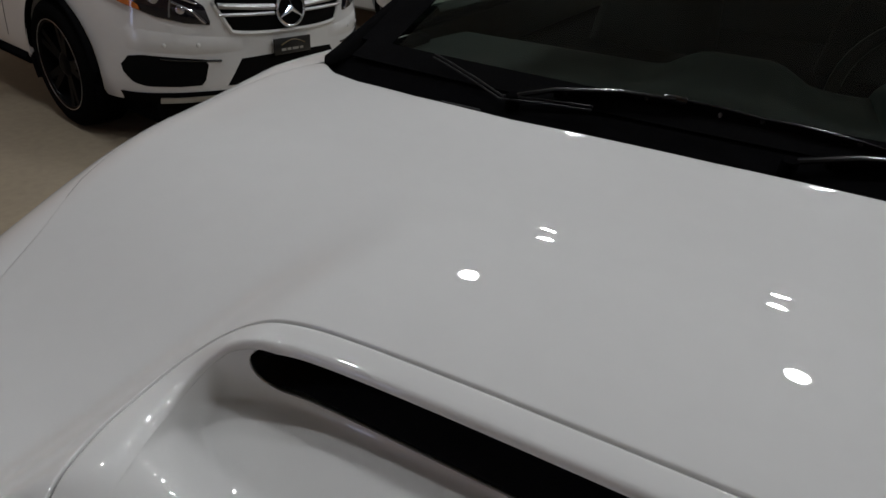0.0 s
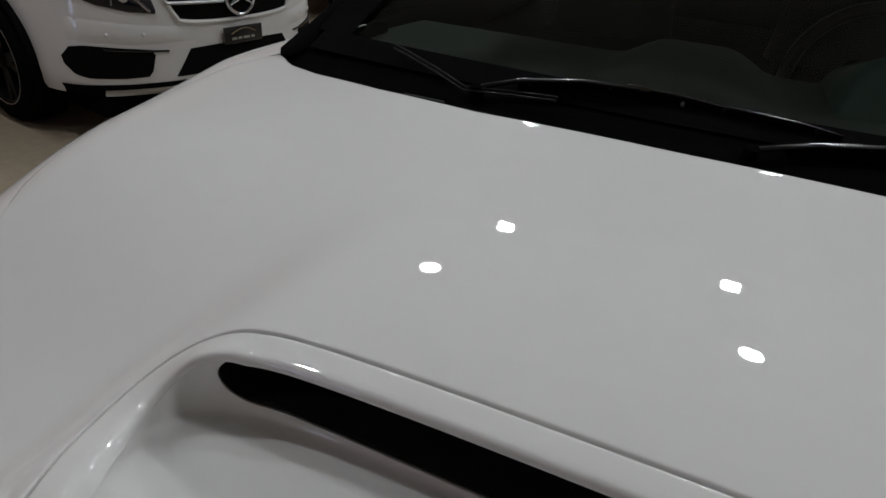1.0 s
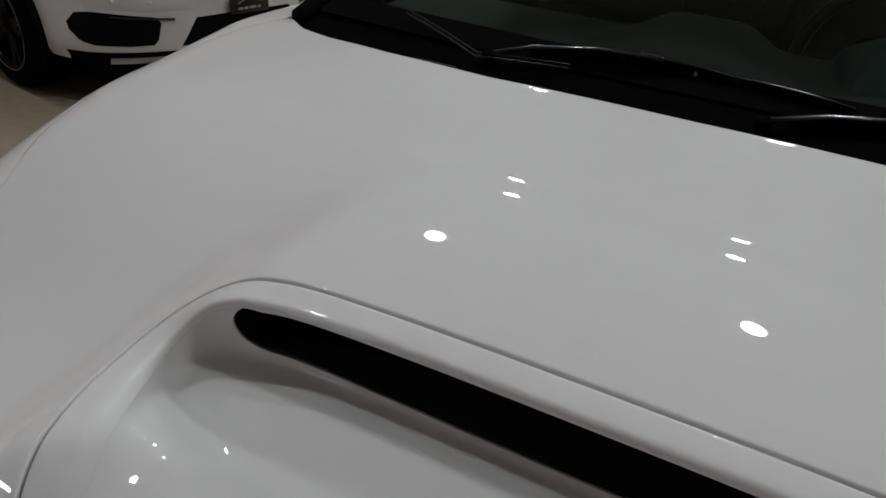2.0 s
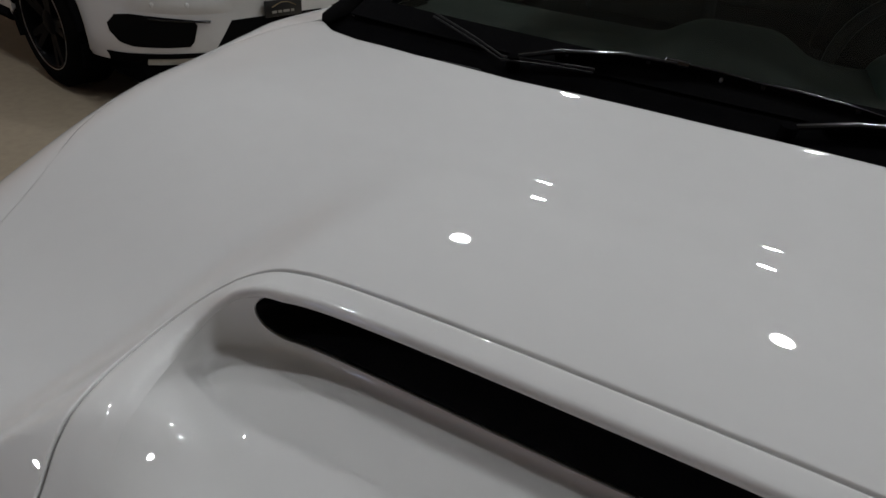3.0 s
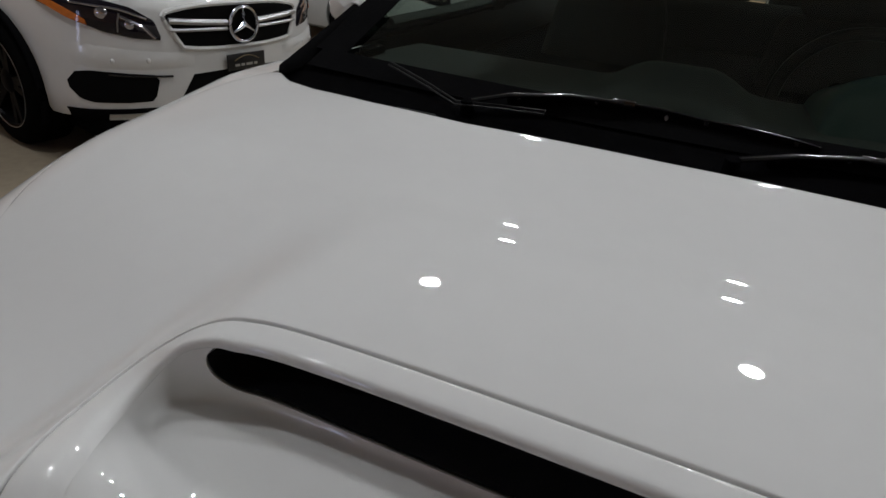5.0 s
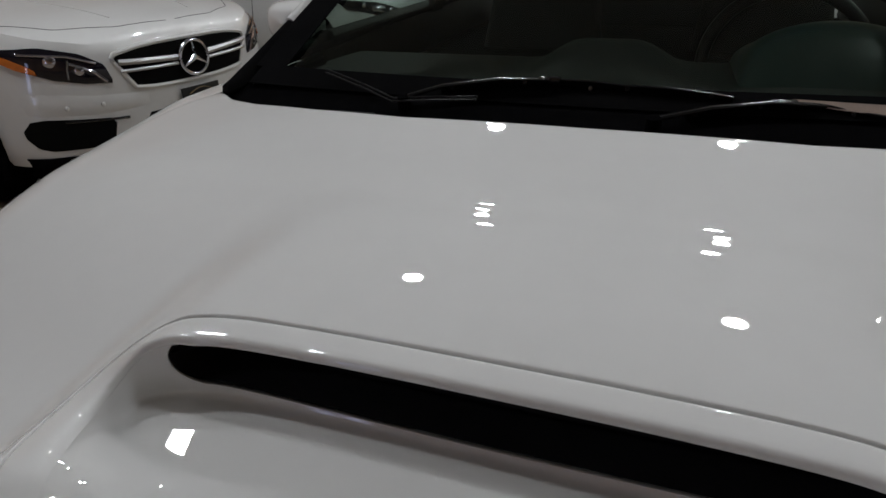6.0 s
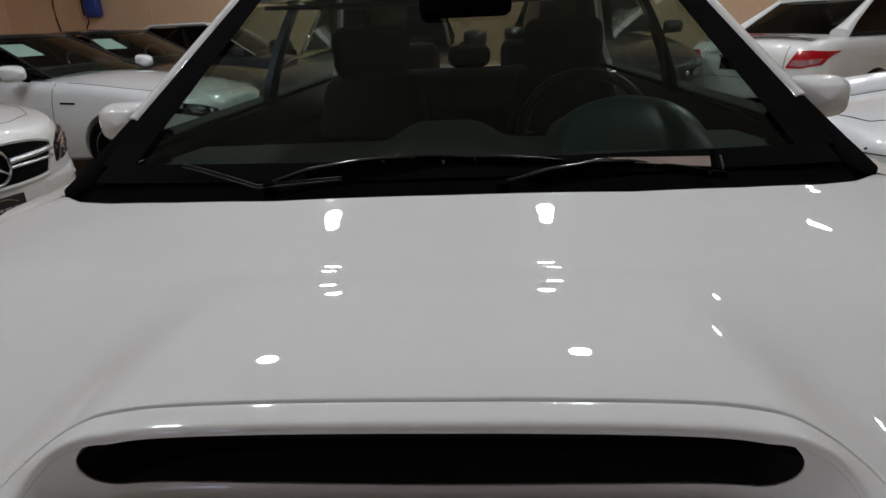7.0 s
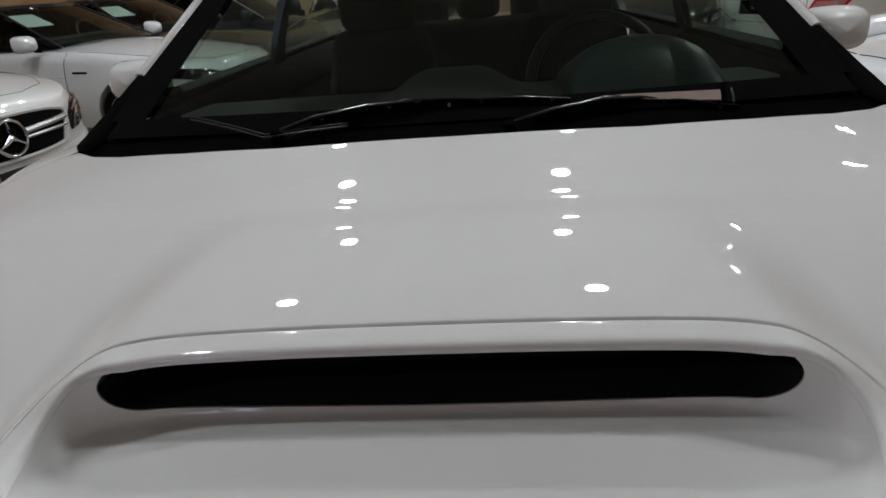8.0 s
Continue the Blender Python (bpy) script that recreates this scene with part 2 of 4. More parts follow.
def car_body(table, wheels, radius, parent, mat, crown=0.03, steps=64, arch=1.11, thick=0.24, name="body", label="", lean=False):
    """A closed shell through stations (y, half width, bottom, top), with wells cut for the wheels."""
    bm = bmesh.new()
    y0, y1 = table[0][0], table[-1][0]
    ys = sorted({y0 + (y1 - y0) * (0.5 - 0.5 * math.cos(math.pi * i / steps)) for i in range(steps + 1)})
    rings = []
    for y in ys:
        w, zb, zt = curve_at(table, y)
        half = body_section(w, zb, zt, crown, lean)
        ring = [(x, z) for x, z in half] + [(-x, z) for x, z in half[-2:0:-1]]
        rings.append([bm.verts.new((x, y, z)) for x, z in ring])
    n = len(rings[0])
    for a, b in zip(rings, rings[1:]):
        for q in range(n):
            bm.faces.new((a[q], a[(q + 1) % n], b[(q + 1) % n], b[q]))
    bm.faces.new(rings[0])
    bm.faces.new(rings[-1])
    bmesh.ops.recalc_face_normals(bm, faces=bm.faces)
    me = bpy.data.meshes.new("shell")
    bm.to_mesh(me)
    bm.free()
    shell = new("shell", me)
    cm = bmesh.new()
    for y in wheels:
        for s in (-1, 1):
            w = curve_at(table, y)[0]
            r = bmesh.ops.create_cone(cm, cap_ends=True, segments=48, radius1=radius * arch, radius2=radius * arch, depth=thick * 2)
            for v in r["verts"]:
                v.co = Vector((v.co.z + s * (w - thick + 0.26), v.co.x + y, v.co.y + radius))
    cme = bpy.data.meshes.new("wells")
    cm.to_mesh(cme)
    cm.free()
    wells = new("wells", cme)
    mod = shell.modifiers.new("wells", "BOOLEAN")
    mod.object, mod.operation, mod.solver = wells, "DIFFERENCE", "EXACT"
    done = bpy.data.meshes.new_from_object(shell.evaluated_get(bpy.context.evaluated_depsgraph_get()))
    bpy.data.objects.remove(shell)
    bpy.data.objects.remove(wells)
    out = bmesh.new()
    out.from_mesh(done)
    tree = BVHTree.FromBMesh(out)
    return part(name, out, mat, parent, label, sharp=32), tree


def land(tree, axis, sign, a, b, reach=4.0):
    """Where a ray along the axis ('x' or 'y' or 'z'), from the side given by sign, meets the shell at the two other coordinates."""
    if axis == "y":
        o, d = Vector((a, sign * reach, b)), Vector((0, -sign, 0))
    elif axis == "x":
        o, d = Vector((sign * reach, a, b)), Vector((-sign, 0, 0))
    else:
        o, d = Vector((a, b, reach)), Vector((0, 0, -1))
    hit, nrm, _, _ = tree.ray_cast(o, d)
    if hit is None:
        near = tree.find_nearest(o)
        hit, nrm = near[0], near[1]
    if nrm.dot(d) > 0:
        nrm = -nrm
    return hit, nrm


def patch(tree, axis, sign, lower, upper, nu=14, nv=6, lift=0.004, depth=0.014, bulge=0.0):
    """A panel laid on the shell between two outline curves, with edges that go down into it."""
    lo, up = spread([(*p, 0) for p in lower], nu), spread([(*p, 0) for p in upper], nu)

    def place(i, j):
        rim = i == 0 or i == nu + 2 or j == 0 or j == nv + 2
        ii, jj = min(max(i - 1, 0), nu), min(max(j - 1, 0), nv)
        f = jj / nv
        p = lo[ii].lerp(up[ii], f)
        hit, nrm = land(tree, axis, sign, p.x, p.y)
        swell = bulge * (1 - (2 * f - 1) ** 2) * (1 - (2 * ii / nu - 1) ** 4)
        return hit + nrm * ((-depth if rim else lift) + (0 if rim else swell))

    return sheet(place, nu + 2, nv + 2)


def seam(tree, axis, sign, pts, n=24, radius=0.0035, lift=0.0):
    line = []
    for p in spread([(*p, 0) for p in pts], n):
        hit, nrm = land(tree, axis, sign, p.x, p.y)
        line.append(hit + nrm * lift)
    return tube(line, radius, 6)


def make_wheel(parent, x, y, r, side, rim_mat, spokes=5, caliper=None, width=0.215, twin=True, edge=None):
    w = new("wheel")
    w.parent = parent
    w.matrix_basis = pose(x, y, r, 0, 0, 0 if side > 0 else 180)
    h = width / 2
    rr = r * 0.72
    tyre = [(-h, rr), (-h * 1.04, rr + 0.2 * (r - rr)), (-h * 1.05, rr + 0.55 * (r - rr)), (-h * 0.95, r - 0.02), (-h * 0.8, r - 0.004), (-0.04, r), (-0.035, r - 0.007), (-0.028, r - 0.007), (-0.023, r),
            (0.023, r), (0.028, r - 0.007), (0.035, r - 0.007), (0.04, r), (h * 0.8, r - 0.004), (h * 0.95, r - 0.02), (h * 1.05, rr + 0.55 * (r - rr)), (h * 1.04, rr + 0.2 * (r - rr)), (h, rr), (h * 0.9, rr - 0.012), (-h * 0.9, rr - 0.012), (-h, rr)]
    part("tyre", lathe(tyre, 48), RUBBER, w)
    bm = lathe([(h * 0.98, rr + 0.004), (h * 1.0, rr - 0.004), (h * 0.95, rr - 0.018), (h * 0.6, rr - 0.03), (-h * 0.9, rr - 0.03)], 48)
    part("rim", bm, rim_mat, w)
    if edge:
        part("rim_edge", tube([(h * 1.01, (rr - 0.004) * math.cos(a), (rr - 0.004) * math.sin(a)) for a in [2 * math.pi * k / 48 for k in range(48)]], 0.0022, 6, closed=True), edge, w, "bright machined rim edge")
    for k in range(spokes):
        bm = bmesh.new()
        for d in ((-0.16, 0.16) if twin else (0.0,)):
            a = 2 * math.pi * k / spokes + d
            c, s = math.cos(a), math.sin(a)
            inner, outer = 0.05, rr - 0.012
            wi, wo = 0.022, 0.017

            def pt(rad, half, dx):
                return Vector((dx, rad * c - half * s, rad * s + half * c))
            vs = [bm.verts.new(pt(inner, wi, h * 0.72)), bm.verts.new(pt(inner, -wi, h * 0.72)), bm.verts.new(pt(outer, -wo, h * 0.9)), bm.verts.new(pt(outer, wo, h * 0.9)),
                  bm.verts.new(pt(inner, wi * 1.2, h * 0.3)), bm.verts.new(pt(inner, -wi * 1.2, h * 0.3)), bm.verts.new(pt(outer, -wo * 1.3, h * 0.5)), bm.verts.new(pt(outer, wo * 1.3, h * 0.5))]
            for f in ((0, 1, 2, 3), (7, 6, 5, 4), (0, 4, 5, 1), (1, 5, 6, 2), (2, 6, 7, 3), (3, 7, 4, 0)):
                bm.faces.new([vs[q] for q in f])
        part("spoke", bm, rim_mat, w)
    part("hub", lathe([(h * 0.3, 0.075), (h * 0.7, 0.07), (h * 0.82, 0.05), (h * 0.86, 0.03), (h * 0.86, 0.0)], 28), rim_mat, w)
    part("brake_disc", lathe([(0.0, 0.06), (0.015, 0.06), (0.015, rr * 0.78), (-0.01, rr * 0.78), (-0.01, 0.06)], 36), STEEL, w)
    if caliper:
        bm = sheet(lambda i, j: ((0.045 if j else -0.03), (rr * (0.62 if i % 2 else 0.84)) * math.cos(0.5 + 0.16 * (i // 2)), (rr * (0.62 if i % 2 else 0.84)) * math.sin(0.5 + 0.16 * (i // 2))), 9, 1)
        part("caliper", solid(bm, 0.02), caliper, w, "red brake caliper")
    return w


def mix3(a, b, f):
    return Vector(a).lerp(Vector(b), f)


def pane(c00, c10, c11, c01, bow=(0, 0, 0), nu=12, nv=8):
    """A curved quad between four corners (u along the first edge), bowed out in its middle."""
    bow = Vector(bow)

    def at(u, v):
        p = mix3(mix3(c00, c10, u), mix3(c01, c11, u), v)
        return p + bow * (1 - (2 * u - 1) ** 2) * (0.65 + 0.35 * (1 - (2 * v - 1) ** 2))
    return at


def pane_mesh(at, u0=0.0, u1=1.0, v0=0.0, v1=1.0, nu=14, nv=8, thick=0.0):
    bm = sheet(lambda i, j: at(u0 + (u1 - u0) * i / nu, v0 + (v1 - v0) * j / nv), nu, nv)
    return solid(bm, thick) if thick else bm


def cabin(parent, A, B, C, D, paint, glass=TINT, rear_split=0.5, roof_crown=0.035, bow=0.06, front_glass=None, trim_to=0.0, side_bow=0.035, pillar=0.02, rear_glass=None):
    """Roof, pillars and panes over corners given for the side at +x: windshield foot and head, rear window head and foot."""
    m = lambda p: (-p[0], p[1], p[2])
    ws = pane(m(A), A, B, m(B), (0, -bow, 0.0))
    part("windshield", pane_mesh(ws, 0.02, 0.98, 0.0, 0.985, 20, 12), front_glass or glass, parent)
    rs = pane(D, m(D), m(C), C, (0, bow * 0.7, 0))
    part("rear_window", pane_mesh(rs, 0.05, 0.95, 0.04, 0.96, 14, 8), rear_glass or glass, parent)
    roof = sheet(lambda i, j: (lambda u, v: mix3(mix3(ws(u, 1.0), mix3(m(C), C, u) + Vector((0, bow * 0.7 * (1 - (2 * u - 1) ** 2), 0)), v), (0, 0, 0), 0) + Vector((0, 0, roof_crown * (1 - (2 * u - 1) ** 4) * (0.35 + 0.65 * (1 - (2 * v - 1) ** 2)) + 0.012)))(i / 18, j / 14), 18, 14)
    part("roof", solid(roof, 0.03), paint, parent)
    part("headliner", pane_mesh(lambda u, v: mix3(mix3(m(B), B, u), mix3(m(C), C, u), v) + Vector((0, 0, -0.025)), 0.04, 0.96, 0.02, 0.98, 6, 6, 0.01), LINER, parent)
    for s in (1, -1):
        k = (lambda p: p) if s > 0 else m
        sd = pane(k(A), k(D), k(C), k(B), (s * side_bow, 0, 0))
        cuts = ((0.05, rear_split - 0.02), (rear_split + 0.02, 0.94))
        for u0, u1 in cuts:
            part("side_window", pane_mesh(sd, u0, u1, 0.04, 0.93, 10, 6), glass, parent)
        spine = [mix3(k(A), k(B), f) for f in [trim_to + (1 - trim_to) * q / 10 for q in range(11)]]
        part("front_pillar", tube([p + Vector((s * 0.004, 0.0, 0.004)) for p in spine], pillar, 10, flat=0.75), paint, parent)
        if trim_to > 0:
            foot = [Vector(k((A[0] + 0.004, A[1] - 0.042, A[2] - 0.012))), Vector(k((A[0] + 0.005, A[1] - 0.03, A[2] - 0.007)))] + [mix3(k(A), k(B), trim_to * q / 6) for q in range(7)]
            part("pillar_foot", tube([p + Vector((s * 0.002, 0.002, 0.0)) for p in foot], [0.006, 0.015, 0.021, 0.02, 0.018, 0.017, 0.016, 0.015, 0.014], 10, flat=0.75), BORDER, parent, "black pillar foot trim")
        part("rear_pillar", tube([mix3(k(D), k(C), f / 8) for f in range(9)], [0.1, 0.085, 0.07, 0.06, 0.055, 0.05, 0.045, 0.04, 0.035], 10, flat=0.6), paint, parent)
        part("pillar_lining", tube([mix3(k(D), k(C), f / 8) + Vector((-s * 0.035, -0.045, -0.012)) for f in range(9)], [0.1, 0.085, 0.07, 0.06, 0.055, 0.05, 0.045, 0.04, 0.035], 10, flat=0.6), LINER, parent, "dark inner pillar lining")
        part("roof_rail", tube([mix3(k(B), k(C), f / 10) + Vector((s * side_bow * (1 - (2 * f / 10 - 1) ** 2), 0, 0.008)) for f in range(11)], 0.028, 8, flat=0.8), paint, parent)
        part("centre_pillar", pane_mesh(lambda u, v: sd(u, v) + Vector((s * 0.004, 0, 0)), rear_split - 0.022, rear_split + 0.022, 0.0, 1.0, 2, 8, 0.02), GLOSSTRIM, parent)
        part("window_trim", tube([sd(f / 16, 0.02) + Vector((s * 0.006, 0, 0)) for f in range(17)], 0.009, 6), TRIM, parent)
    return ws


def door_mirror(parent, x, y, z, s, mat, size=1.0):
    """A door mirror: shell, dark glass facing the rear, and its foot."""
    h = new("door_mirror")
    h.parent = parent
    h.matrix_basis = pose(x, y, z) @ Matrix.Diagonal((s * size, size, size, 1))

    def shell(i, j):
        a = 2 * math.pi * i / 20
        f = j / 7
        k = math.sqrt(max(0.0, 1 - (1 - f) ** 2.2)) if f < 1 else 1.0
        return (0.13 + 0.115 * k * math.copysign(abs(math.cos(a)) ** 0.55, math.cos(a)), -0.07 + 0.13 * f, 0.02 + 0.075 * k * math.copysign(abs(math.sin(a)) ** 0.6, math.sin(a)))
    part("mirror_shell", sheet(shell, 20, 7, close_u=True), mat, h)
    part("mirror_glass", block(0.035, 0.225, 0.045, 0.055, -0.04, 0.08, 0.004), CHROME, h)
    part("mirror_foot", tube([(-0.02, 0.02, -0.04), (0.04, 0.02, -0.035), (0.09, 0.01, -0.02)], [0.03, 0.024, 0.02], 8), TRIM, h)
    return h


def seat(parent, x, y, z, mat):
    s = new("seat")
    s.parent = parent
    s.matrix_basis = pose(x, y, z)
    part("cushion", block(-0.25, 0.25, -0.28, 0.25, 0.0, 0.17, 0.05, 3), mat, s)
    back = block(-0.26, 0.26, 0.14, 0.27, 0.1, 0.7, 0.05, 3)
    for v in back.verts:
        v.co.y += 0.28 * v.co.z
        v.co.x *= 1 - 0.3 * smooth(0.45, 0.7, v.co.z)
    part("backrest", back, mat, s)
    head = block(-0.145, 0.145, 0.33, 0.43, 0.69, 0.88, 0.05, 6)
    part("headrest", head, mat, s)
    for d in (-0.06, 0.06):
        part("headrest_post", tube([(d, 0.36, 0.62), (d, 0.375, 0.74)], 0.007, 8), TRIM, s)
    return s


def steering(parent, x, y, z, lean=24):
    s = new("steering_wheel")
    s.parent = parent
    s.matrix_basis = pose(x, y, z, 90 - lean, 0, 0)
    ring = [(0.185 * math.cos(a), 0.185 * math.sin(a), 0) for a in [2 * math.pi * k / 40 for k in range(40)]]
    part("ring", tube(ring, 0.016, 10, closed=True), RIBGREY, s)
    part("hub", block(-0.075, 0.075, -0.06, 0.06, -0.02, 0.035, 0.02, 3), TRIM, s)
    for a in (0, math.pi, -math.pi / 2):
        part("spoke", tube([(0.06 * math.cos(a), 0.06 * math.sin(a), 0.0), (0.18 * math.cos(a), 0.18 * math.sin(a), 0)], 0.016, 8, flat=0.5), SATIN if a < 0 else TRIM, s)
    part("column", tube([(0, 0, -0.28), (0, 0, -0.01)], 0.035, 10), TRIM, s)
    return s


def bars(parent, pts, right, up, w, h, rows, mat, name="print_bar", lift=0.0):
    """Unreadable print: bars of uneven length in rows on a small rectangle."""
    right, up = Vector(right), Vector(up)
    nrm = right.cross(up).normalized()
    rnd = random.Random(7)
    bm = bmesh.new()
    for r in range(rows):
        x = -w / 2
        while x < w / 2 - 0.15 * w:
            ln = min(w / 2 - x, rnd.uniform(0.12, 0.34) * w)
            c = [Vector(pts) + right * xx + up * (h / 2 - h * (r + f) / rows) + nrm * lift for xx, f in ((x, 0.2), (x + ln, 0.2), (x + ln, 0.75), (x, 0.75))]
            bm.faces.new([bm.verts.new(p) for p in c])
            x += ln + 0.06 * w
    return part(name, solid(bm, 0.001), mat, parent, "unreadable printed bars")


# ---- the hall ----
X0, X1, Y0, Y1, TOP = -9.5, 12.0, -8.0, 12.0, 5.0


def setting(name, bm, mat, label, category):
    return tagged(part(name, bm, mat), label, category, kind="structure")


setting("floor", block(X0 - 0.2, X1 + 0.2, Y0 - 0.2, Y1 + 0.2, -0.2, 0.0), FLOOR, "tan polished showroom floor with faint blotches", "floor")
setting("ceiling", block(X0 - 0.2, X1 + 0.2, Y0 - 0.2, Y1 + 0.2, TOP, TOP + 0.2), CEIL, "dull grey hall ceiling carrying rows of lamps", "ceiling")
wall_north = setting("wall_north", block(X0 - 0.2, X1 + 0.2, Y1, Y1 + 0.2, 0.0, TOP), WALLPAINT, "peach painted hall wall behind the parked cars", "wall")
setting("wall_west", block(X0 - 0.2, X0, Y0, Y1, 0.0, TOP), WALLPAINT, "peach painted side wall of the hall", "wall")
setting("wall_east", block(X1, X1 + 0.2, Y0, Y1, 0.0, TOP), WALLPAINT, "peach painted side wall of the hall", "wall")

# front wall, with an unseen tall window added for cool fill and reflected streaks
WX0, WX1, WZ0, WZ1 = -4.0, -3.1, 0.5, 2.9
south = block(X0, WX0, Y0 - 0.2, Y0, 0.0, TOP)
block(WX1, X1, Y0 - 0.2, Y0, 0.0, TOP, bm=south)
block(WX0, WX1, Y0 - 0.2, Y0, 0.0, WZ0, bm=south)
block(WX0, WX1, Y0 - 0.2, Y0, WZ1, TOP, bm=south)
setting("wall_south", south, WALLPAINT, "peach painted front wall with a tall window opening", "wall")
unseen_window = thing("unseen_window", "tall two-light window added out of view, glowing for cool fill and streaks", "window", kind="structure")
for a, b in ((WX0, WX0 + 0.06), ((WX0 + WX1) / 2 - 0.04, (WX0 + WX1) / 2 + 0.04), (WX1 - 0.06, WX1)):
    part("window_frame", block(a, b, Y0 - 0.13, Y0 - 0.03, WZ0, WZ1, 0.006), TRIM, unseen_window)
for a, b in ((WX0 + 0.06, (WX0 + WX1) / 2 - 0.04), ((WX0 + WX1) / 2 + 0.04, WX1 - 0.06)):
    part("pane", block(a, b, Y0 - 0.1, Y0 - 0.09, WZ0, WZ1), COOLGLOW, unseen_window)

for x in (-6.5, -2.4, 1.7, 5.8, 9.9):
    setting("trim", block(x - 0.012, x + 0.012, Y1 - 0.008, Y1 + 0.01, 0.0, TOP, 0.003), WALLPAINT, "narrow vertical cover strip on the peach wall", "trim")

cable = tube([(-8.45 + 0.04 * math.sin(k * 0.9), Y1 - 0.015, 4.9 - k * 0.245) for k in range(20)] , 0.012, 6)
tagged(part("wall_cable", cable, TRIM), "dark cable hanging down the peach wall", "cable")

reel = thing("hose_reel_box", "blue plastic hose reel case hung on the peach wall", "hose reel", m=pose(-7.6, Y1 - 0.14, 1.93) @ Matrix.Diagonal((0.8, 0.8, 0.8, 1)))
part("case", block(-0.2, 0.2, -0.14, 0.14, -0.26, 0.3, 0.09, 3), BLUE, reel)
part("bracket", block(-0.27, -0.2, -0.03, 0.17, -0.2, 0.36, 0.012), TRIM, reel, "black wall bracket")
part("hose", tube([(-0.23 + 0.05 * math.sin(k), 0.02, -0.2 - 0.07 * k) for k in range(8)], 0.014, 8), TRIM, reel, "dark hanging hose")


def upright(bm):
    """Stands a shape turned round the x axis on end, its x upwards."""
    for v in bm.verts:
        v.co = Vector((v.co.y, v.co.z, v.co.x))
    return bm


def ceiling_lamp(x, y, r, label):
    t = thing("ceiling_lamp", label, "ceiling lamp", "lamps under the hall ceiling", m=pose(x, y, TOP))
    part("housing", upright(lathe([(0.0, 0.0), (0.0, 0.6 * r), (-0.02, 0.75 * r), (-0.05, r + 0.012), (-0.095, r + 0.03), (-0.1, r + 0.03), (-0.1, r + 0.01), (-0.085, r + 0.004), (-0.085, 0.0)], 28)), SATIN, t)
    part("diffuser", upright(lathe([(-0.088, 0.0), (-0.088, r), (-0.094, r), (-0.104, 0.8 * r), (-0.109, 0.4 * r), (-0.11, 0.0)], 28)), LAMPGLOW, t, "bright white diffuser")
    return t


round_lamp = ceiling_lamp(-2.26, 3.5, 0.11, "bright round lamp in a metal housing under the ceiling")
# (-3.6, 0.9), (-2.4, 0.15), (2.5, 1.1), (3.9, 1.2): unseen, added to light the scoop tray
for x, y in ((1.07, 3.6), (-2.02, 5.86), (0.93, 5.82), (-2.32, 6.87), (1.14, 6.87), (-2.5, 9.9), (1.3, 9.9), (-3.6, 0.9), (-2.4, 0.15), (2.5, 1.1), (3.9, 1.2), (-5.6, -4.4), (4.65, 6.4), (6.3, 9.2), (8.2, 0.5)):
    copy_thing(round_lamp, pose(x, y, TOP))


# ---- the white sedan whose hood is looked at ----
sedan = thing("white_sedan", "glossy white sedan with a wide hood scoop in the showroom", "car")


# lengthwise slope of the hood: two shallow waves behind the scoop, fading out towards the fenders
SLOPE = [(-0.54, 0.186), (-0.5, 0.171), (-0.46, 0.137), (-0.42, 0.112), (-0.38, 0.094), (-0.337, 0.079), (-0.322, 0.064), (-0.307, 0.045), (-0.295, 0.031), (-0.285, 0.031), (-0.275, 0.052),
         (-0.259, 0.102), (-0.242, 0.132), (-0.22, 0.145), (-0.18, 0.141), (-0.15, 0.14), (-0.12, 0.147), (-0.1, 0.149), (-0.06, 0.147), (-0.045, 0.142)]
FINE = 0.001
rise = [0.9918]
for k in range(600):
    rise.append(rise[-1] + FINE * curve_at(SLOPE, -0.5 + FINE * (k + 0.5))[0])


def hood_z(x, y):
    ax, yy = abs(x), min(y, 0.06)
    if yy < -0.5:
        z = rise[0] + 0.19 * (yy + 0.5)
    else:
        k = int((yy + 0.5) / FINE)
        f = (yy + 0.5) / FINE - k
        z = rise[k] + (rise[k + 1] - rise[k]) * f
    run = -(yy + 0.045)
    side = 1.0413 - 0.06 * run - 0.26 * max(0.0, min(run, 0.468) - 0.2) ** 2 - 0.139 * max(0.0, run - 0.468) + 0.06 * max(0.0, 0.2 - run) ** 2
    z += (side - z) * smooth(0.4, 0.66, ax) - 0.055 * ax * ax
    drop = 0.058 * smooth(0.2, 0.68, -yy)
    xc = min(0.37, max(0.2, 0.31 + 0.22 * (-yy - 0.5)))
    return z - drop * max(smooth(xc - 0.03, xc + 0.09, ax), smooth(0.7, 0.86, -yy))


SHUT = [(-1.08, 0.56), (-0.8, 0.61), (-0.6, 0.655), (-0.47, 0.70), (-0.4, 0.738), (-0.3, 0.765), (-0.15, 0.77), (0.0, 0.752), (0.1, 0.722), (0.45, 0.715)]
WIDE = [(-1.16, 0.67), (-1.05, 0.75), (-0.95, 0.79), (-0.7, 0.815), (-0.4, 0.832), (-0.2, 0.85), (0.0, 0.88), (0.15, 0.9), (0.45, 0.9)]
COWL = [(0.0, -0.045), (0.28, -0.04), (0.45, -0.018), (0.58, 0.012), (0.65, 0.04), (0.69, 0.07), (0.712, 0.1)]
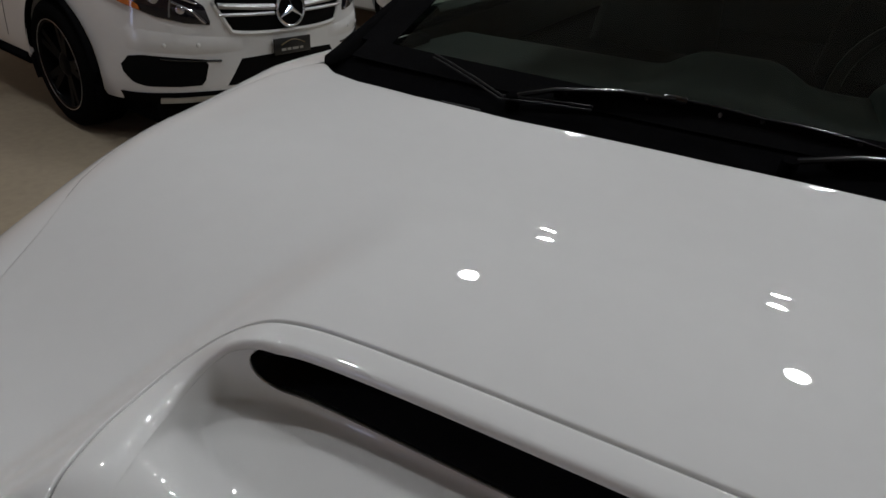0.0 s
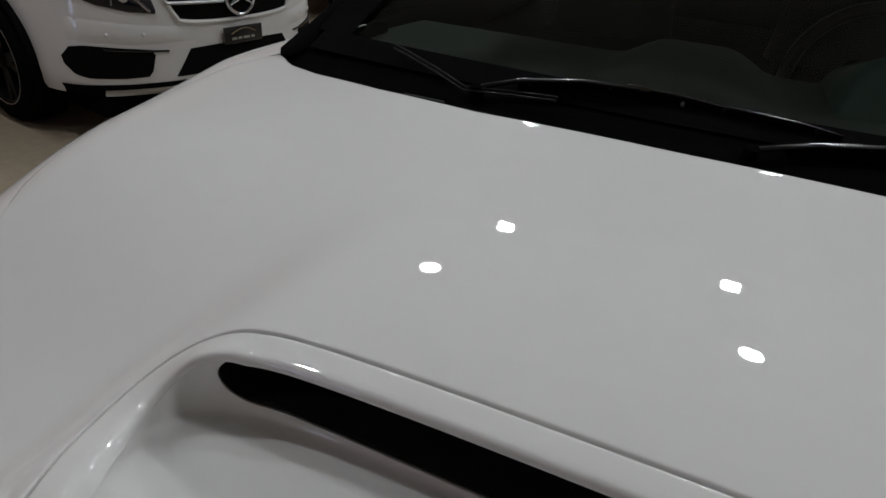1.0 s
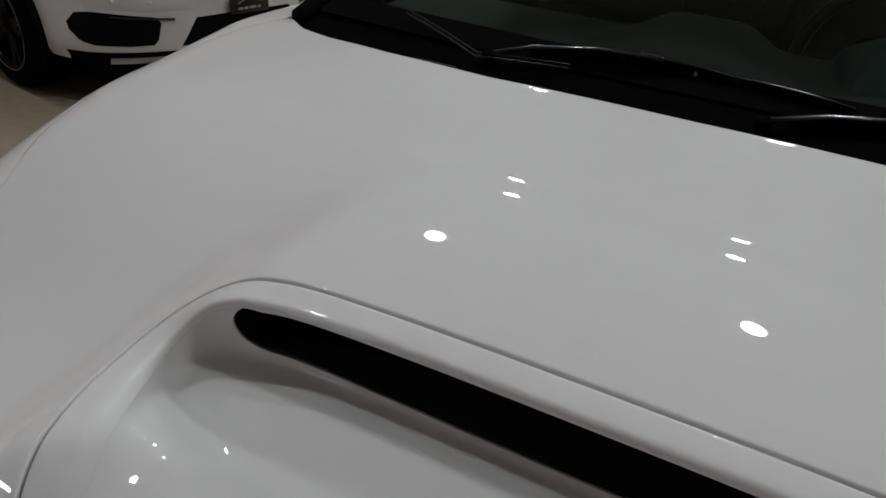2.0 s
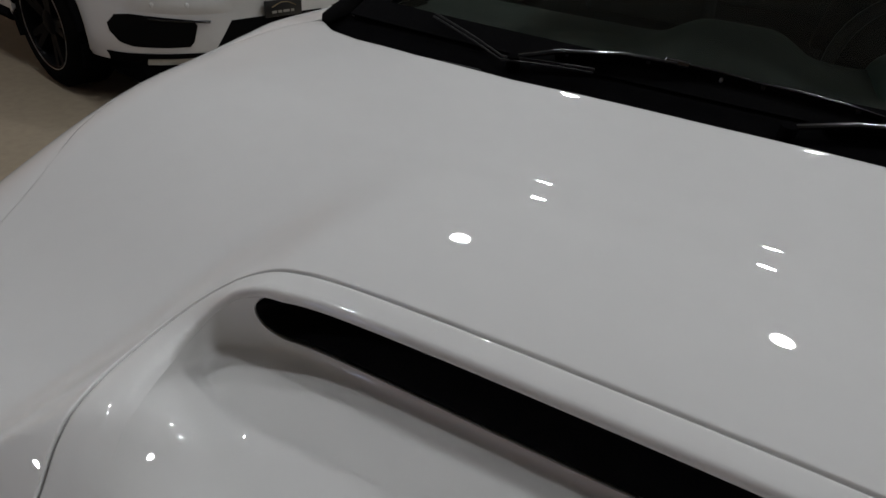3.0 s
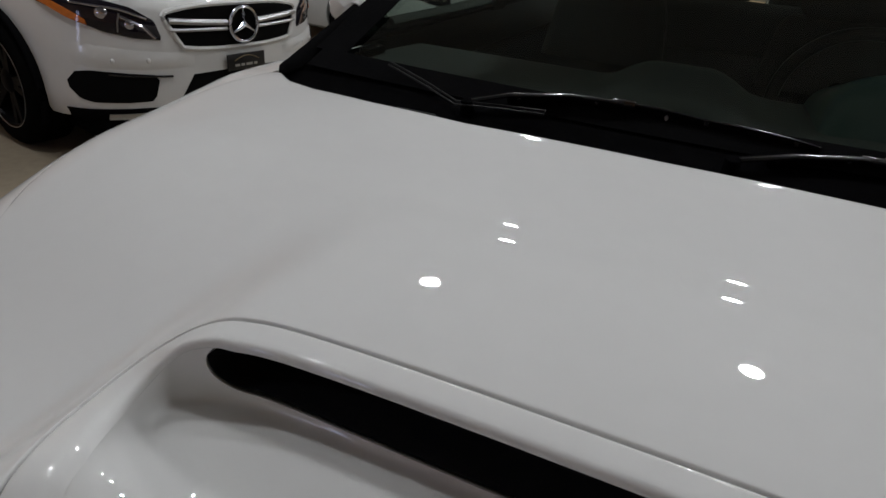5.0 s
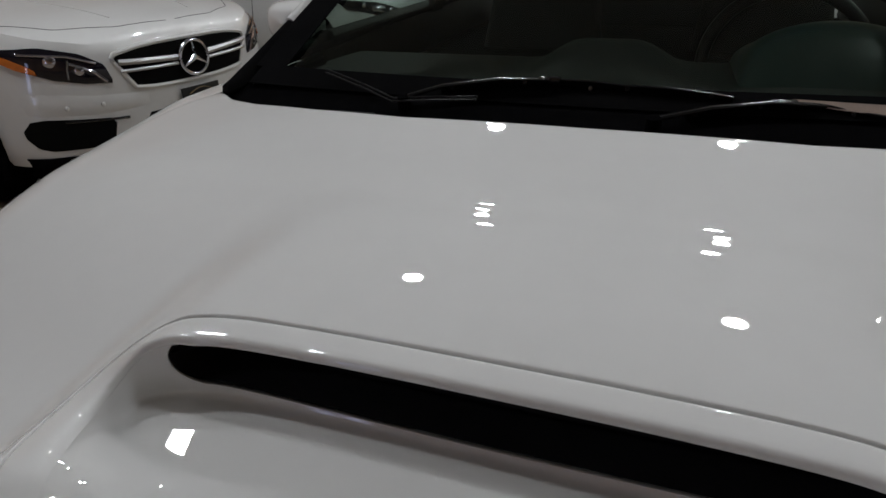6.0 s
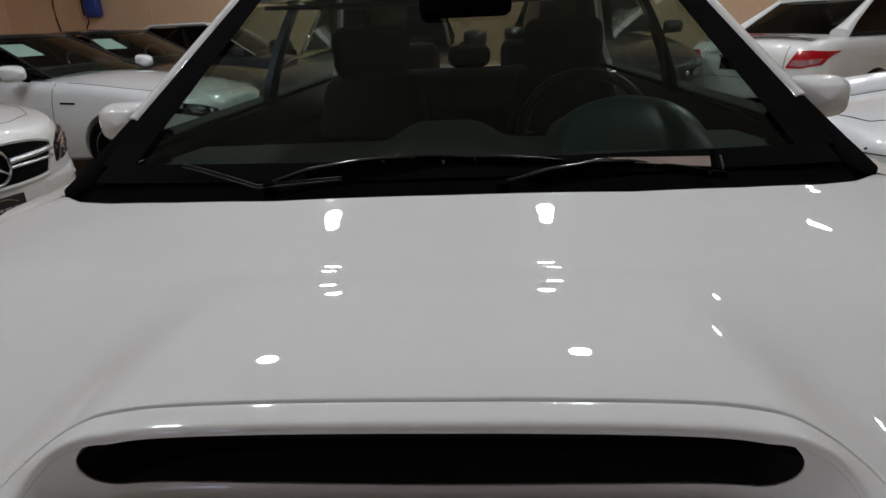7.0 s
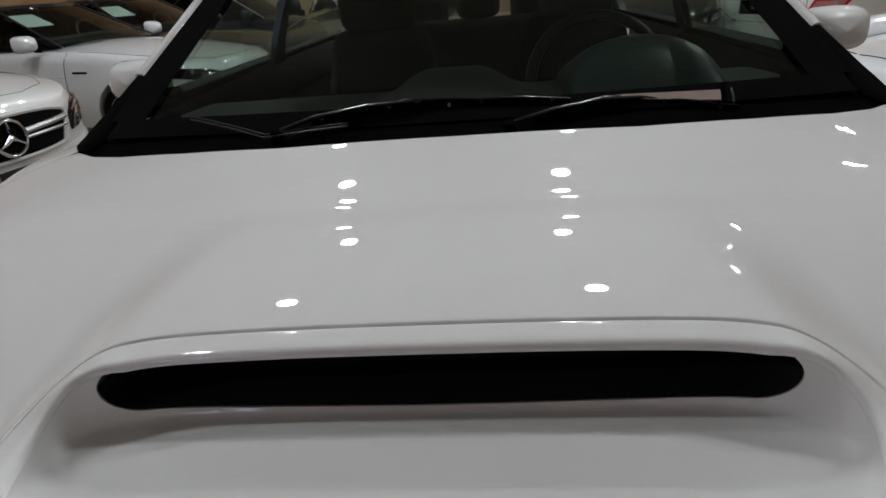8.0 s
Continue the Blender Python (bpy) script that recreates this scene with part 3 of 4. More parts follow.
SEAM = [(0.0, -0.513), (0.15, -0.513), (0.24, -0.515), (0.285, -0.522), (0.322, -0.535), (0.347, -0.552), (0.36, -0.574), (0.364, -0.6), (0.36, -0.63), (0.352, -0.66),
        (0.34, -0.69), (0.33, -0.715), (0.322, -0.732), (0.3125, -0.748), (0.302, -0.768), (0.285, -0.792), (0.24, -0.812), (0.15, -0.82), (0.0, -0.822)]
MID = Vector((0.0, -0.64))


def skin_z(x, y):
    """Hood and fender height: the hood's, rolled off towards the flanks."""
    edge = curve_at(WIDE, y)[0]
    over = max(0.0, abs(x) - (edge - 0.132))
    return hood_z(x, y) - 3.3 * over * over


def closed_half(pts, n):
    """A smoothed closed outline from one half of it, from rear middle to front middle."""
    p = [Vector(q) for q in pts]
    right = []
    for k in range(len(p) - 1):
        p0, p1, p2, p3 = p[max(k - 1, 0)], p[k], p[k + 1], p[min(k + 2, len(p) - 1)]
        if k == 0:
            p0 = Vector((-p2.x, p2.y))
        if k == len(p) - 2:
            p3 = Vector((-p1.x, p1.y))
        for q in range(8):
            t = q / 8
            right.append(0.5 * ((2 * p1) + (p2 - p0) * t + (2 * p0 - 5 * p1 + 4 * p2 - p3) * t * t + (3 * p1 - p0 - 3 * p2 + p3) * t**3))
    right.append(p[-1])
    both = right + [Vector((-q.x, q.y)) for q in right[-2:0:-1]]
    return [Vector((q.x, q.y)) for q in spread([(q.x, q.y, 0) for q in both] + [(both[0].x, both[0].y, 0)], n)[:-1]]


def ray_out(poly, a):
    """Where the ray from MID at angle a leaves a closed outline."""
    d = Vector((math.cos(a), math.sin(a)))
    best = None
    for p, q in zip(poly, poly[1:] + poly[:1]):
        e = q - p
        det = d.x * -e.y + e.x * d.y
        if abs(det) < 1e-12:
            continue
        r = p - MID
        s = (r.x * -e.y + e.x * r.y) / det
        t = (d.x * r.y - d.y * r.x) / det
        if s > 0 and -1e-6 <= t <= 1 + 1e-6 and (best is None or s > best):
            best = s
    return MID + d * best


seam_line = closed_half(SEAM, 260)
half_out = [Vector(c) for c in COWL] + [Vector((curve_at(SHUT, y)[0], y)) for y in [0.08 - 0.04 * k for k in range(29)]] + [Vector((0.5, -1.1)), Vector((0.3, -1.12)), Vector((0.0, -1.125))]
outline = half_out + [Vector((-q.x, q.y)) for q in half_out[-2:0:-1]]
angles = sorted({round(math.atan2(q.y - MID.y, q.x - MID.x), 4) for q in seam_line + outline})
angles = [a for k, a in enumerate(angles) if k == 0 or a - angles[k - 1] > 0.0025]
inner = [ray_out(seam_line, a) for a in angles]
outer = [ray_out(outline, a) for a in angles]
NV = 110


EDGE = [(0.0, 0.014), (0.0, 0.003), (0.0003, 0.0013), (0.0009, 0.0004), (0.0018, 0.0001), (0.003, 0.0), (0.005, 0.0)]


def hood_at(i, j):
    i %= len(angles)
    a, b = inner[i], outer[i]
    span = (b - a).length
    if j < len(EDGE):
        p = a.lerp(b, EDGE[j][0] / span)
        return (p.x, p.y, skin_z(p.x, p.y) - EDGE[j][1])
    if j == NV + 2:
        return (b.x, b.y, skin_z(b.x, b.y) - 0.03)
    f = 0.005 / span + (1 - 0.005 / span) * (j - len(EDGE) + 1) / (NV + 2 - len(EDGE))
    p = a.lerp(b, f)
    return (p.x, p.y, skin_z(p.x, p.y) - (0.0006 if j == NV + 1 else 0.0))


part("hood", sheet(hood_at, len(angles), NV + 2, close_u=True), PEARL, sedan, sharp=60)

# scoop: rolled lip, recessed tray with a slot cut through its rear wall, black duct behind
scoop = new("hood_scoop")
scoop.parent = sedan
scoop["label"] = "white hood scoop with a rolled lip round a black slot"
LIP = [(0.0021, -0.012), (0.0021, -0.0026), (0.0026, -0.0011), (0.0038, -0.0003), (0.0055, 0.0), (0.0075, 0.0001), (0.0205, 0.0002), (0.0252, 0.0001), (0.0275, -0.0004), (0.0291, -0.0015),
       (0.0301, -0.0032), (0.0305, -0.0052), (0.0303, -0.007), (0.0297, -0.0086), (0.0285, -0.0098)]
LIPARM = [(0.0024, -0.012), (0.0024, -0.0024), (0.0027, -0.001), (0.0034, -0.0003), (0.005, 0.0), (0.007, 0.0), (0.017, -0.0002), (0.0225, -0.0005), (0.0275, -0.0012), (0.0315, -0.0024),
          (0.0345, -0.0038), (0.037, -0.0053), (0.039, -0.0067), (0.041, -0.0082), (0.043, -0.0098)]
N = len(seam_line)
normal = []
for i in range(N):
    t = seam_line[(i + 5) % N] - seam_line[i - 5]
    n2 = Vector((-t.y, t.x)).normalized()
    if n2.dot(MID - seam_line[i]) < 0:
        n2 = -n2
    normal.append(n2)


def tray_z(x, y):
    u = y + 0.5415
    return 0.918 + 0.2 * u + 0.4 * u * u - 0.03 * min(0.32, abs(x)) ** 2


def lip_keep(y):
    return smooth(-0.825, -0.76, y)


def rearness(p):
    return smooth(-0.7, -0.545, p.y)


def lip_rise(i):
    s, n2 = seam_line[i % N], normal[i % N]
    o = s - n2 * 0.02
    return min(0.2, max(-0.2, (skin_z(s.x, s.y) - skin_z(o.x, o.y)) / 0.02)) * lip_keep(s.y)


def lip_profile(i, j):
    """Inward distance and height of row j of the lip at seam point i."""
    s = seam_line[i % N]
    q, k = rearness(s), lip_keep(s.y)
    d, dz = LIPARM[j][0] + (LIP[j][0] - LIPARM[j][0]) * q, LIPARM[j][1] + (LIP[j][1] - LIPARM[j][1]) * q
    p = s + normal[i % N] * d
    lead = (1 - k) * (tray_z(p.x, p.y) - tray_z(s.x, s.y))
    return d, skin_z(s.x, s.y) + lip_rise(i) * d + lead + dz * (k if j > 1 else 1) - 0.0003 * max(0, j - 4) * (1 - k)


def lip_at(i, j):
    d, z = lip_profile(i, j)
    p = seam_line[i % N] + normal[i % N] * d
    return (p.x, p.y, z)


part("lip", sheet(lip_at, N, len(LIP) - 1, close_u=True), PEARL, scoop, sharp=60)


NW, NT = 22, 14


def tray_at(i, j):
    s, n2 = seam_line[i % N], normal[i % N]
    q, k = rearness(s), lip_keep(s.y)
    d0, z0 = lip_profile(i, len(LIP) - 1)
    d0 -= 0.0006
    reach = (0.11 - 0.02 * (1 - k)) * (1 - q) + 0.022 * q
    foot = s + n2 * (d0 + reach)
    if j <= NW:
        # a tight fold behind the slot, an open hollow along the arms
        a, e, f = 0.5 * math.pi * j / NW, 2 / 7, j / NW
        run = q * (1 - max(0.0, math.cos(a)) ** e) + (1 - q) * f
        fall = q * max(0.0, math.sin(a)) ** e + (1 - q) * (1 - (1 - f) ** 2)
        p = s + n2 * (d0 + reach * run)
        floor_z = tray_z(p.x, p.y)
        return (p.x, p.y, floor_z + (z0 - floor_z) * (1 - fall))
    p = foot.lerp(MID, 0.999 * (j - NW) / NT)
    return (p.x, p.y, tray_z(p.x, p.y))


def tray_shell(i, j):
    """Upper face out to the middle, then the underside back to the rim, and round."""
    m = NW + NT + 1
    j %= 2 * m
    x, y, z = tray_at(i, j if j < m else 2 * m - 1 - j)
    if j < m:
        return (x, y, z)
    n2 = normal[i % N] * 0.0015 * (1 - max(0.0, (2 * m - 1 - j - NW) / NT))
    return (x - n2.x, y - n2.y, z - 0.0015)


tray = sheet(tray_shell, N, 2 * (NW + NT + 1), close_u=True)
bmesh.ops.remove_doubles(tray, verts=tray.verts, dist=1e-6)
capsule = []
for k in range(96):
    a = 2 * math.pi * k / 96
    cx = 0.265 if math.cos(a) >= 0 else -0.265
    capsule.append((cx + 0.034 * math.cos(a), 0.0315 * math.sin(a)))
side = [0.257 * (1 - 2 * k / 24) for k in range(25)]
capsule = [(x, z) for x, z in capsule[:24]] + [(x, 0.0315) for x in side] + capsule[25:72] + [(-x, -0.0315) for x in side] + capsule[73:]


def slot_prism(y0, y1, grow, caps):
    bm = bmesh.new()
    rings = [[bm.verts.new((x * (1 + 0.3 * grow), y - (0.012 * smooth(0.25, 0.3, abs(x)) if grow and y < -0.5 else 0.0), 0.954 + z * ((1 + grow) if z < 0 or not grow else 0.4) - (1.0 * max(0.0, abs(x) - 0.2) ** 2 if z > 0 else 0.05 * x * x) * z / 0.0315)) for x, z in capsule] for y in (y0, y1)]
    for a, b in caps:
        bm.faces.new(rings[a] if b else rings[a][::-1])
    for k in range(len(capsule)):
        m = (k + 1) % len(capsule)
        bm.faces.new((rings[0][k], rings[1][k], rings[1][m], rings[0][m]))
    return bm


def carve(bm, cutter):
    """The first closed mesh less the second."""
    obs = []
    for b in (bm, cutter):
        bmesh.ops.recalc_face_normals(b, faces=b.faces)
        me = bpy.data.meshes.new("cut")
        b.to_mesh(me)
        b.free()
        obs.append(new("cut", me))
    mod = obs[0].modifiers.new("cut", "BOOLEAN")
    mod.object, mod.operation, mod.solver = obs[1], "DIFFERENCE", "EXACT"
    out = bmesh.new()
    out.from_mesh(bpy.data.meshes.new_from_object(obs[0].evaluated_get(bpy.context.evaluated_depsgraph_get())))
    for ob in obs:
        bpy.data.objects.remove(ob)
    return out


part("tray", carve(tray, slot_prism(-0.588, -0.47, 0.0, [(0, 1), (1, 0)])), PEARL, scoop, sharp=45)
part("slot_mesh", slot_prism(-0.537, -0.44, 0.05, [(1, 0)]), DUCT, scoop, "black duct behind the scoop slot")
gap = [(*(s + normal[i] * 0.001), skin_z(s.x, s.y) - 0.0075) for i, s in enumerate(seam_line)]
part("panel_gap", tube(gap, 0.0014, 6, closed=True), GAP, scoop, "dark panel gap round the scoop")
gap = [(q.x, q.y, skin_z(q.x, q.y) - 0.03) for q in [Vector((p.x, p.y)) for p in spread([(q.x, q.y, 0) for q in half_out[6:]], 60)]]
for s in (1, -1):
    part("shut_line", tube([(s * (x + 0.001), y, z) for x, y, z in gap], 0.003, 6), GAP, sedan, "dark shut line beside the hood")

# fenders
for s in (1, -1):
    def fender_at(i, j):
        y = -1.14 + 1.58 * i / 60
        xa, xb = curve_at(SHUT, max(y, -1.08))[0] + 0.0008, curve_at(WIDE, y)[0]
        if j == 0:
            return (s * xa, y, skin_z(xa, y) - 0.03)
        if j <= 16:
            x = xa + (xb - xa) * (j - 1) / 15
            return (s * x, y, skin_z(x, y) - (0.0005 if j == 1 else 0))
        f = (j - 16) / 8
        return (s * (xb + 0.012 * math.sin(f * math.pi * 0.6)), y, skin_z(xb, y) - 0.24 * f**1.2 - 0.006 * f)
    part("fender", sheet(fender_at, 60, 24), PEARL, sedan)

HERO = [(-1.25, 0.42, 0.34, 0.56), (-1.21, 0.6, 0.26, 0.62), (-1.12, 0.72, 0.21, 0.67), (-0.98, 0.8, 0.2, 0.7), (-0.75, 0.845, 0.19, 0.75), (-0.4, 0.864, 0.19, 0.8), (0.0, 0.868, 0.19, 0.86),
        (0.3, 0.868, 0.19, 0.88), (1.2, 0.87, 0.19, 0.88), (2.3, 0.865, 0.2, 0.9), (2.52, 0.86, 0.21, 0.98), (2.75, 0.85, 0.23, 1.0), (3.0, 0.82, 0.26, 1.0), (3.17, 0.75, 0.32, 0.96), (3.25, 0.6, 0.42, 0.9)]
AXLES = (-0.34, 2.27)
body, tree = car_body(HERO, AXLES, 0.315, sedan, PEARL, crown=0.012)
for s in (1, -1):
    for y0, y1 in ((0.447, 1.28), (1.286, 2.12), (2.126, 2.6)):
        def skin(i, j):
            y, f = y0 + (y1 - y0) * i / 8, j / 8
            x = 0.872 + 0.012 * math.sin(f * math.pi) - 0.05 * f**3
            return (s * x, y, 0.66 + f * (0.355 + 0.02 * (y - 0.4) / 2))
        part("door_skin" if y1 < 2.5 else "quarter_panel", solid(sheet(skin, 8, 8), 0.025), PEARL, sedan)
    part("door_handle", tube([(s * 0.888, 1.08, 0.9), (s * 0.905, 1.1, 0.905), (s * 0.905, 1.2, 0.91), (s * 0.888, 1.22, 0.91)], 0.011, 8), PEARL, sedan)
    for y in AXLES:
        make_wheel(sedan, s * 0.755, y, 0.315, s, SATIN, 5, None)
    door_mirror(sedan, s * 0.752, 0.56, 1.08, s, PEARL, 0.67)
    lamp = patch(tree, "y", -1, [(s * 0.36, 0.545), (s * 0.55, 0.55), (s * 0.74, 0.6)], [(s * 0.38, 0.61), (s * 0.56, 0.635), (s * 0.76, 0.68)], 12, 5)
    part("headlight", lamp, LAMPDARK, sedan, "clear headlight")
    tail = patch(tree, "y", 1, [(s * 0.42, 0.74), (s * 0.78, 0.74)], [(s * 0.44, 0.9), (s * 0.78, 0.92)], 10, 5)
    part("tail_light", tail, REDLENS, sedan, "red tail light")
part("front_grille", patch(tree, "y", -1, [(-0.3, 0.46), (0.3, 0.46)], [(-0.3, 0.54), (0.3, 0.54)], 10, 4), MESHBLACK, sedan, "black front grille")

# cabin
FOOT, HEAD, REARHEAD, REARFOOT = (0.695, 0.125, 1.038), (0.542, 0.69, 1.38), (0.525, 1.9, 1.405), (0.66, 2.55, 1.06)
glass_at = cabin(sedan, FOOT, HEAD, REARHEAD, REARFOOT, PEARL, SIDEGLASS, 0.47, 0.012, 0.065, WINDSHIELD, trim_to=0.265, side_bow=0.05, pillar=0.013, rear_glass=REARGLASS)
part("screen_border", pane_mesh(lambda u, v: glass_at(u, v) + Vector((0, -0.006, 0.005)), 0.02, 0.98, 0.0, 0.075, 24, 3, 0.002), BORDER, sedan, "black printed border along the glass foot")
for u0, u1 in ((0.0, 0.06), (0.94, 1.0)):
    part("screen_border", pane_mesh(lambda u, v: glass_at(u, v) + Vector((0, -0.006, 0.005)), u0, u1, 0.07, 0.99, 3, 20, 0.002), BORDER, sedan, "black printed border beside the glass")


def cowl_y(x):
    return curve_at(COWL, abs(x))[0]


def cowl_at(i, j):
    x = -0.712 + 1.424 * i / 70
    f = j / 10
    y0, g = cowl_y(x), glass_at(min(0.985, max(0.015, 0.5 + 0.5 * x / 0.695)), 0.012)
    y = y0 - 0.012 + (g.y + 0.012 - y0 + 0.012) * f
    z0, z1 = skin_z(x, y0) - 0.022, g.z + 0.001
    return (x, y, z0 + (z1 - z0) * f - 0.018 * math.sin(math.pi * min(1.0, f * 1.15)) * (1 - abs(x / 0.712) ** 6))


part("cowl_panel", sheet(cowl_at, 70, 10), TRIM, sedan, "black plastic cowl under the windshield")
for k in range(9):
    x = -0.42 + 0.1 * k
    part("cowl_vent", block(x, x + 0.07, cowl_y(x) + 0.03, cowl_y(x) + 0.036, 1.012, 1.03, 0.002, 1), GAP, sedan, "dark vent slot in the cowl")
part("cowl_seal", tube([(x, cowl_y(x) + 0.006, skin_z(x, cowl_y(x)) - 0.008) for x in [-0.69 + 1.38 * k / 60 for k in range(61)]], 0.006, 8), RUBBER, sedan, "black rubber seal along the hood edge")
for lift in (0.0, 0.0065):
    part("cowl_rib", tube([(x, y + lift, z + lift * 0.6) for x, y, z in [(-0.49, 0.108, 1.07), (-0.46, 0.1, 1.064), (-0.4, 0.08, 1.052), (-0.338, 0.052, 1.04), (-0.32, 0.05, 1.042), (-0.26, 0.053, 1.046), (-0.19, 0.054, 1.05)]], 0.0017, 8), RIBGREY, sedan, "glossy moulded rib on the cowl")

WIPERS = (([(-0.318, 0.062, 1.046), (-0.255, 0.076, 1.064), (-0.16, 0.092, 1.076), (-0.08, 0.094, 1.078), (-0.017, 0.094, 1.077), (0.16, 0.09, 1.07)], 0.0055),
          ([(0.085, 0.04, 1.041), (0.16, 0.068, 1.054), (0.24, 0.086, 1.062), (0.31, 0.09, 1.06), (0.37, 0.084, 1.052), (0.435, 0.076, 1.043)], 0.0055))
for path, arm in WIPERS:
    w = new("wiper")
    w.parent = sedan
    a, b = Vector(path[0]), Vector(path[-1])
    part("pivot_cap", tube([a + Vector((0, 0, -0.02)), a + Vector((0, -0.002, 0.002)), a + Vector((0, -0.003, 0.005))], [0.012, 0.011, 0.006], 12), TRIM, w)
    part("arm", tube(path[:4], [1.3 * arm, 1.25 * arm, 1.1 * arm, 0.8 * arm], 8, flat=0.6), GLOSSTRIM, w, "gloss black wiper arm")
    line = spread(path, 24)
    mid = line[12]
    part("clip", block(mid.x - 0.018, mid.x + 0.018, mid.y + 0.002, mid.y + 0.014, mid.z - 0.007, mid.z + 0.004, 0.003), GLOSSTRIM, w, "black clip that joins arm and blade")
    blade = [p + Vector((0.0, 0.014, -0.008)) for p in line[3:]] + [b + Vector((0.03, 0.012, -0.01))]
    part("blade", tube(blade, 0.005, 6, flat=1.4), RUBBER, w, "rubber wiper blade")
    spine = [p + Vector((0, -0.004, 0.0045)) for p in blade]
    for k0, k1 in ((0, 8), (6, 16), (14, len(spine) - 1)):
        run = [spine[k] + Vector((0, -0.001, 0.003 * math.sin(math.pi * (k - k0) / (k1 - k0)))) for k in range(k0, k1 + 1)]
        part("bridge", tube(run, [0.0018 + 0.0016 * math.sin(math.pi * k / (len(run) - 1)) for k in range(len(run))], 8, flat=0.7), GLOSSTRIM, w, "gloss black blade bridge")
    for k in (1, 7, 15, len(spine) - 2):
        p = spine[k]
        part("claw", block(p.x - 0.004, p.x + 0.004, p.y - 0.003, p.y + 0.006, p.z - 0.007, p.z + 0.0015, 0.0012, 1), GLOSSTRIM, w)
part("washer_jet", block(-0.02, -0.014, 0.1, 0.108, 1.062, 1.07, 0.002, 1), SATIN, sedan, "small pale washer jet")


for s in (1, -1):
    part("mirror_triangle", block(min(s * 0.665, s * 0.7), max(s * 0.665, s * 0.7), 0.17, 0.42, 1.0, 1.04, 0.008), TRIM, sedan, "black mirror base panel")


# interior
part("cabin_floor", block(-0.8, 0.8, 0.2, 2.5, 0.875, 0.905), RUBBER, sedan, "dark cabin tub")


def dash_at(i, j):
    x, y = -0.7 + 1.4 * i / 56, 0.1 + 0.62 * j / 24
    lim = 0.69 - 0.02 * j / 24
    x = max(-lim, min(lim, x))
    z = 1.012 + 0.01 * math.sin(math.pi * j / 24) - 0.09 * smooth(0.62, 0.72, y)
    z += 0.062 * (1 - smooth(0.05, 0.19, abs(x + 0.03))) * smooth(0.26, 0.48, y) * (1 - smooth(0.48, 0.7, y))
    z += 0.015 * (1 - smooth(0.08, 0.19, abs(x - 0.385))) * smooth(0.3, 0.46, y) * (1 - 0.4 * smooth(0.6, 0.7, y))
    return (x, y, z)


part("dashboard", solid(sheet(dash_at, 56, 24), 0.03), DASH, sedan, "dark dashboard with two humps")


def binnacle_at(i, j):
    a, y = math.pi * i / 24, 0.36 + 0.3 * j / 12
    h = math.sqrt(smooth(0.34, 0.5, y)) * (1 - 0.35 * smooth(0.5, 0.66, y))
    return (0.385 + 0.17 * math.cos(a), y - 0.03 * (1 - math.sin(a)), 1.0 + 0.122 * h * math.sin(a) ** 0.75)


part("instrument_hood", sheet(binnacle_at, 24, 12), TEAL, sedan, "instrument hood with a greenish reflection put into its colour")
part("dash_trim", tube([(-0.66 + 1.32 * k / 40, 0.14 + 0.02 * math.sin(math.pi * k / 40) * -1, 1.035) for k in range(41)], 0.004, 6), LINER, sedan, "pale vent line along the dashboard front")
steering(sedan, 0.35, 0.83, 0.975)
for s in (-1, 1):
    seat(sedan, s * 0.36, 1.1, 0.42, CLOTH)
    seat(sedan, s * 0.3, 1.95, 0.33, CLOTH)
    part("door_card", block(s * 0.79 - 0.045, s * 0.79 + 0.035, 0.47, 2.4, 0.88, 1.056, 0.02), DASH, sedan)
part("rear_bench", block(-0.62, 0.62, 2.0, 2.14, 0.6, 1.1, 0.05, 3), CLOTH, sedan, "dark rear seat back")
part("rear_headrest", block(-0.1, 0.1, 2.03, 2.12, 1.1, 1.2, 0.04, 4), CLOTH, sedan)
part("parcel_shelf", block(-0.64, 0.64, 2.12, 2.55, 0.98, 1.055, 0.01), DASH, sedan)
rv = new("rear_view_mirror")
rv.parent = sedan
part("mirror_shell", block(-0.085, 0.125, 0.53, 0.565, 1.305, 1.37, 0.02, 3), TRIM, rv)
part("mirror_stem", tube([(0.02, 0.53, 1.36), (0.01, 0.57, 1.405), (0.0, 0.63, 1.41)], 0.012, 8), TRIM, rv)
card = thing("card_strip", "buff card strip lying on the black border at the windshield foot", "card")
part("card", solid(pane_mesh(lambda u, v: glass_at(0.695 + 0.125 * u, 0.052 - 0.012 * u - (0.004 + 0.036 * u ** 0.6) * (1 - v)) + Vector((0, -0.011, 0.009)), 0, 1, 0, 1, 10, 3), 0.002), CARD, card)
part("card_clip", tube([(0.45, 0.086, 1.066), (0.4505, 0.076, 1.056), (0.451, 0.07, 1.046)], 0.0018, 6), SATIN, card, "small metal clip")
part("card_end", tube([(0.436, 0.09, 1.074), (0.4365, 0.078, 1.06), (0.437, 0.072, 1.046)], 0.005, 6), TRIM, card, "dark end fold")


# ---- the other parked cars ----
def floor_pose(x, y, heading):
    return pose(x, y, 0, 0, 0, heading)


def emblem(parent, x, y, z, r, name="emblem"):
    e = new(name)
    e.parent = parent
    e.matrix_basis = pose(x, y, z)
    e["label"] = "round chrome emblem with three spokes"
    part("ring", tube([(r * math.cos(a), 0, r * math.sin(a)) for a in [2 * math.pi * k / 36 for k in range(36)]], r * 0.1, 8, closed=True), CHROME, e)
    for k in range(3):
        a = math.pi / 2 + 2 * math.pi * k / 3
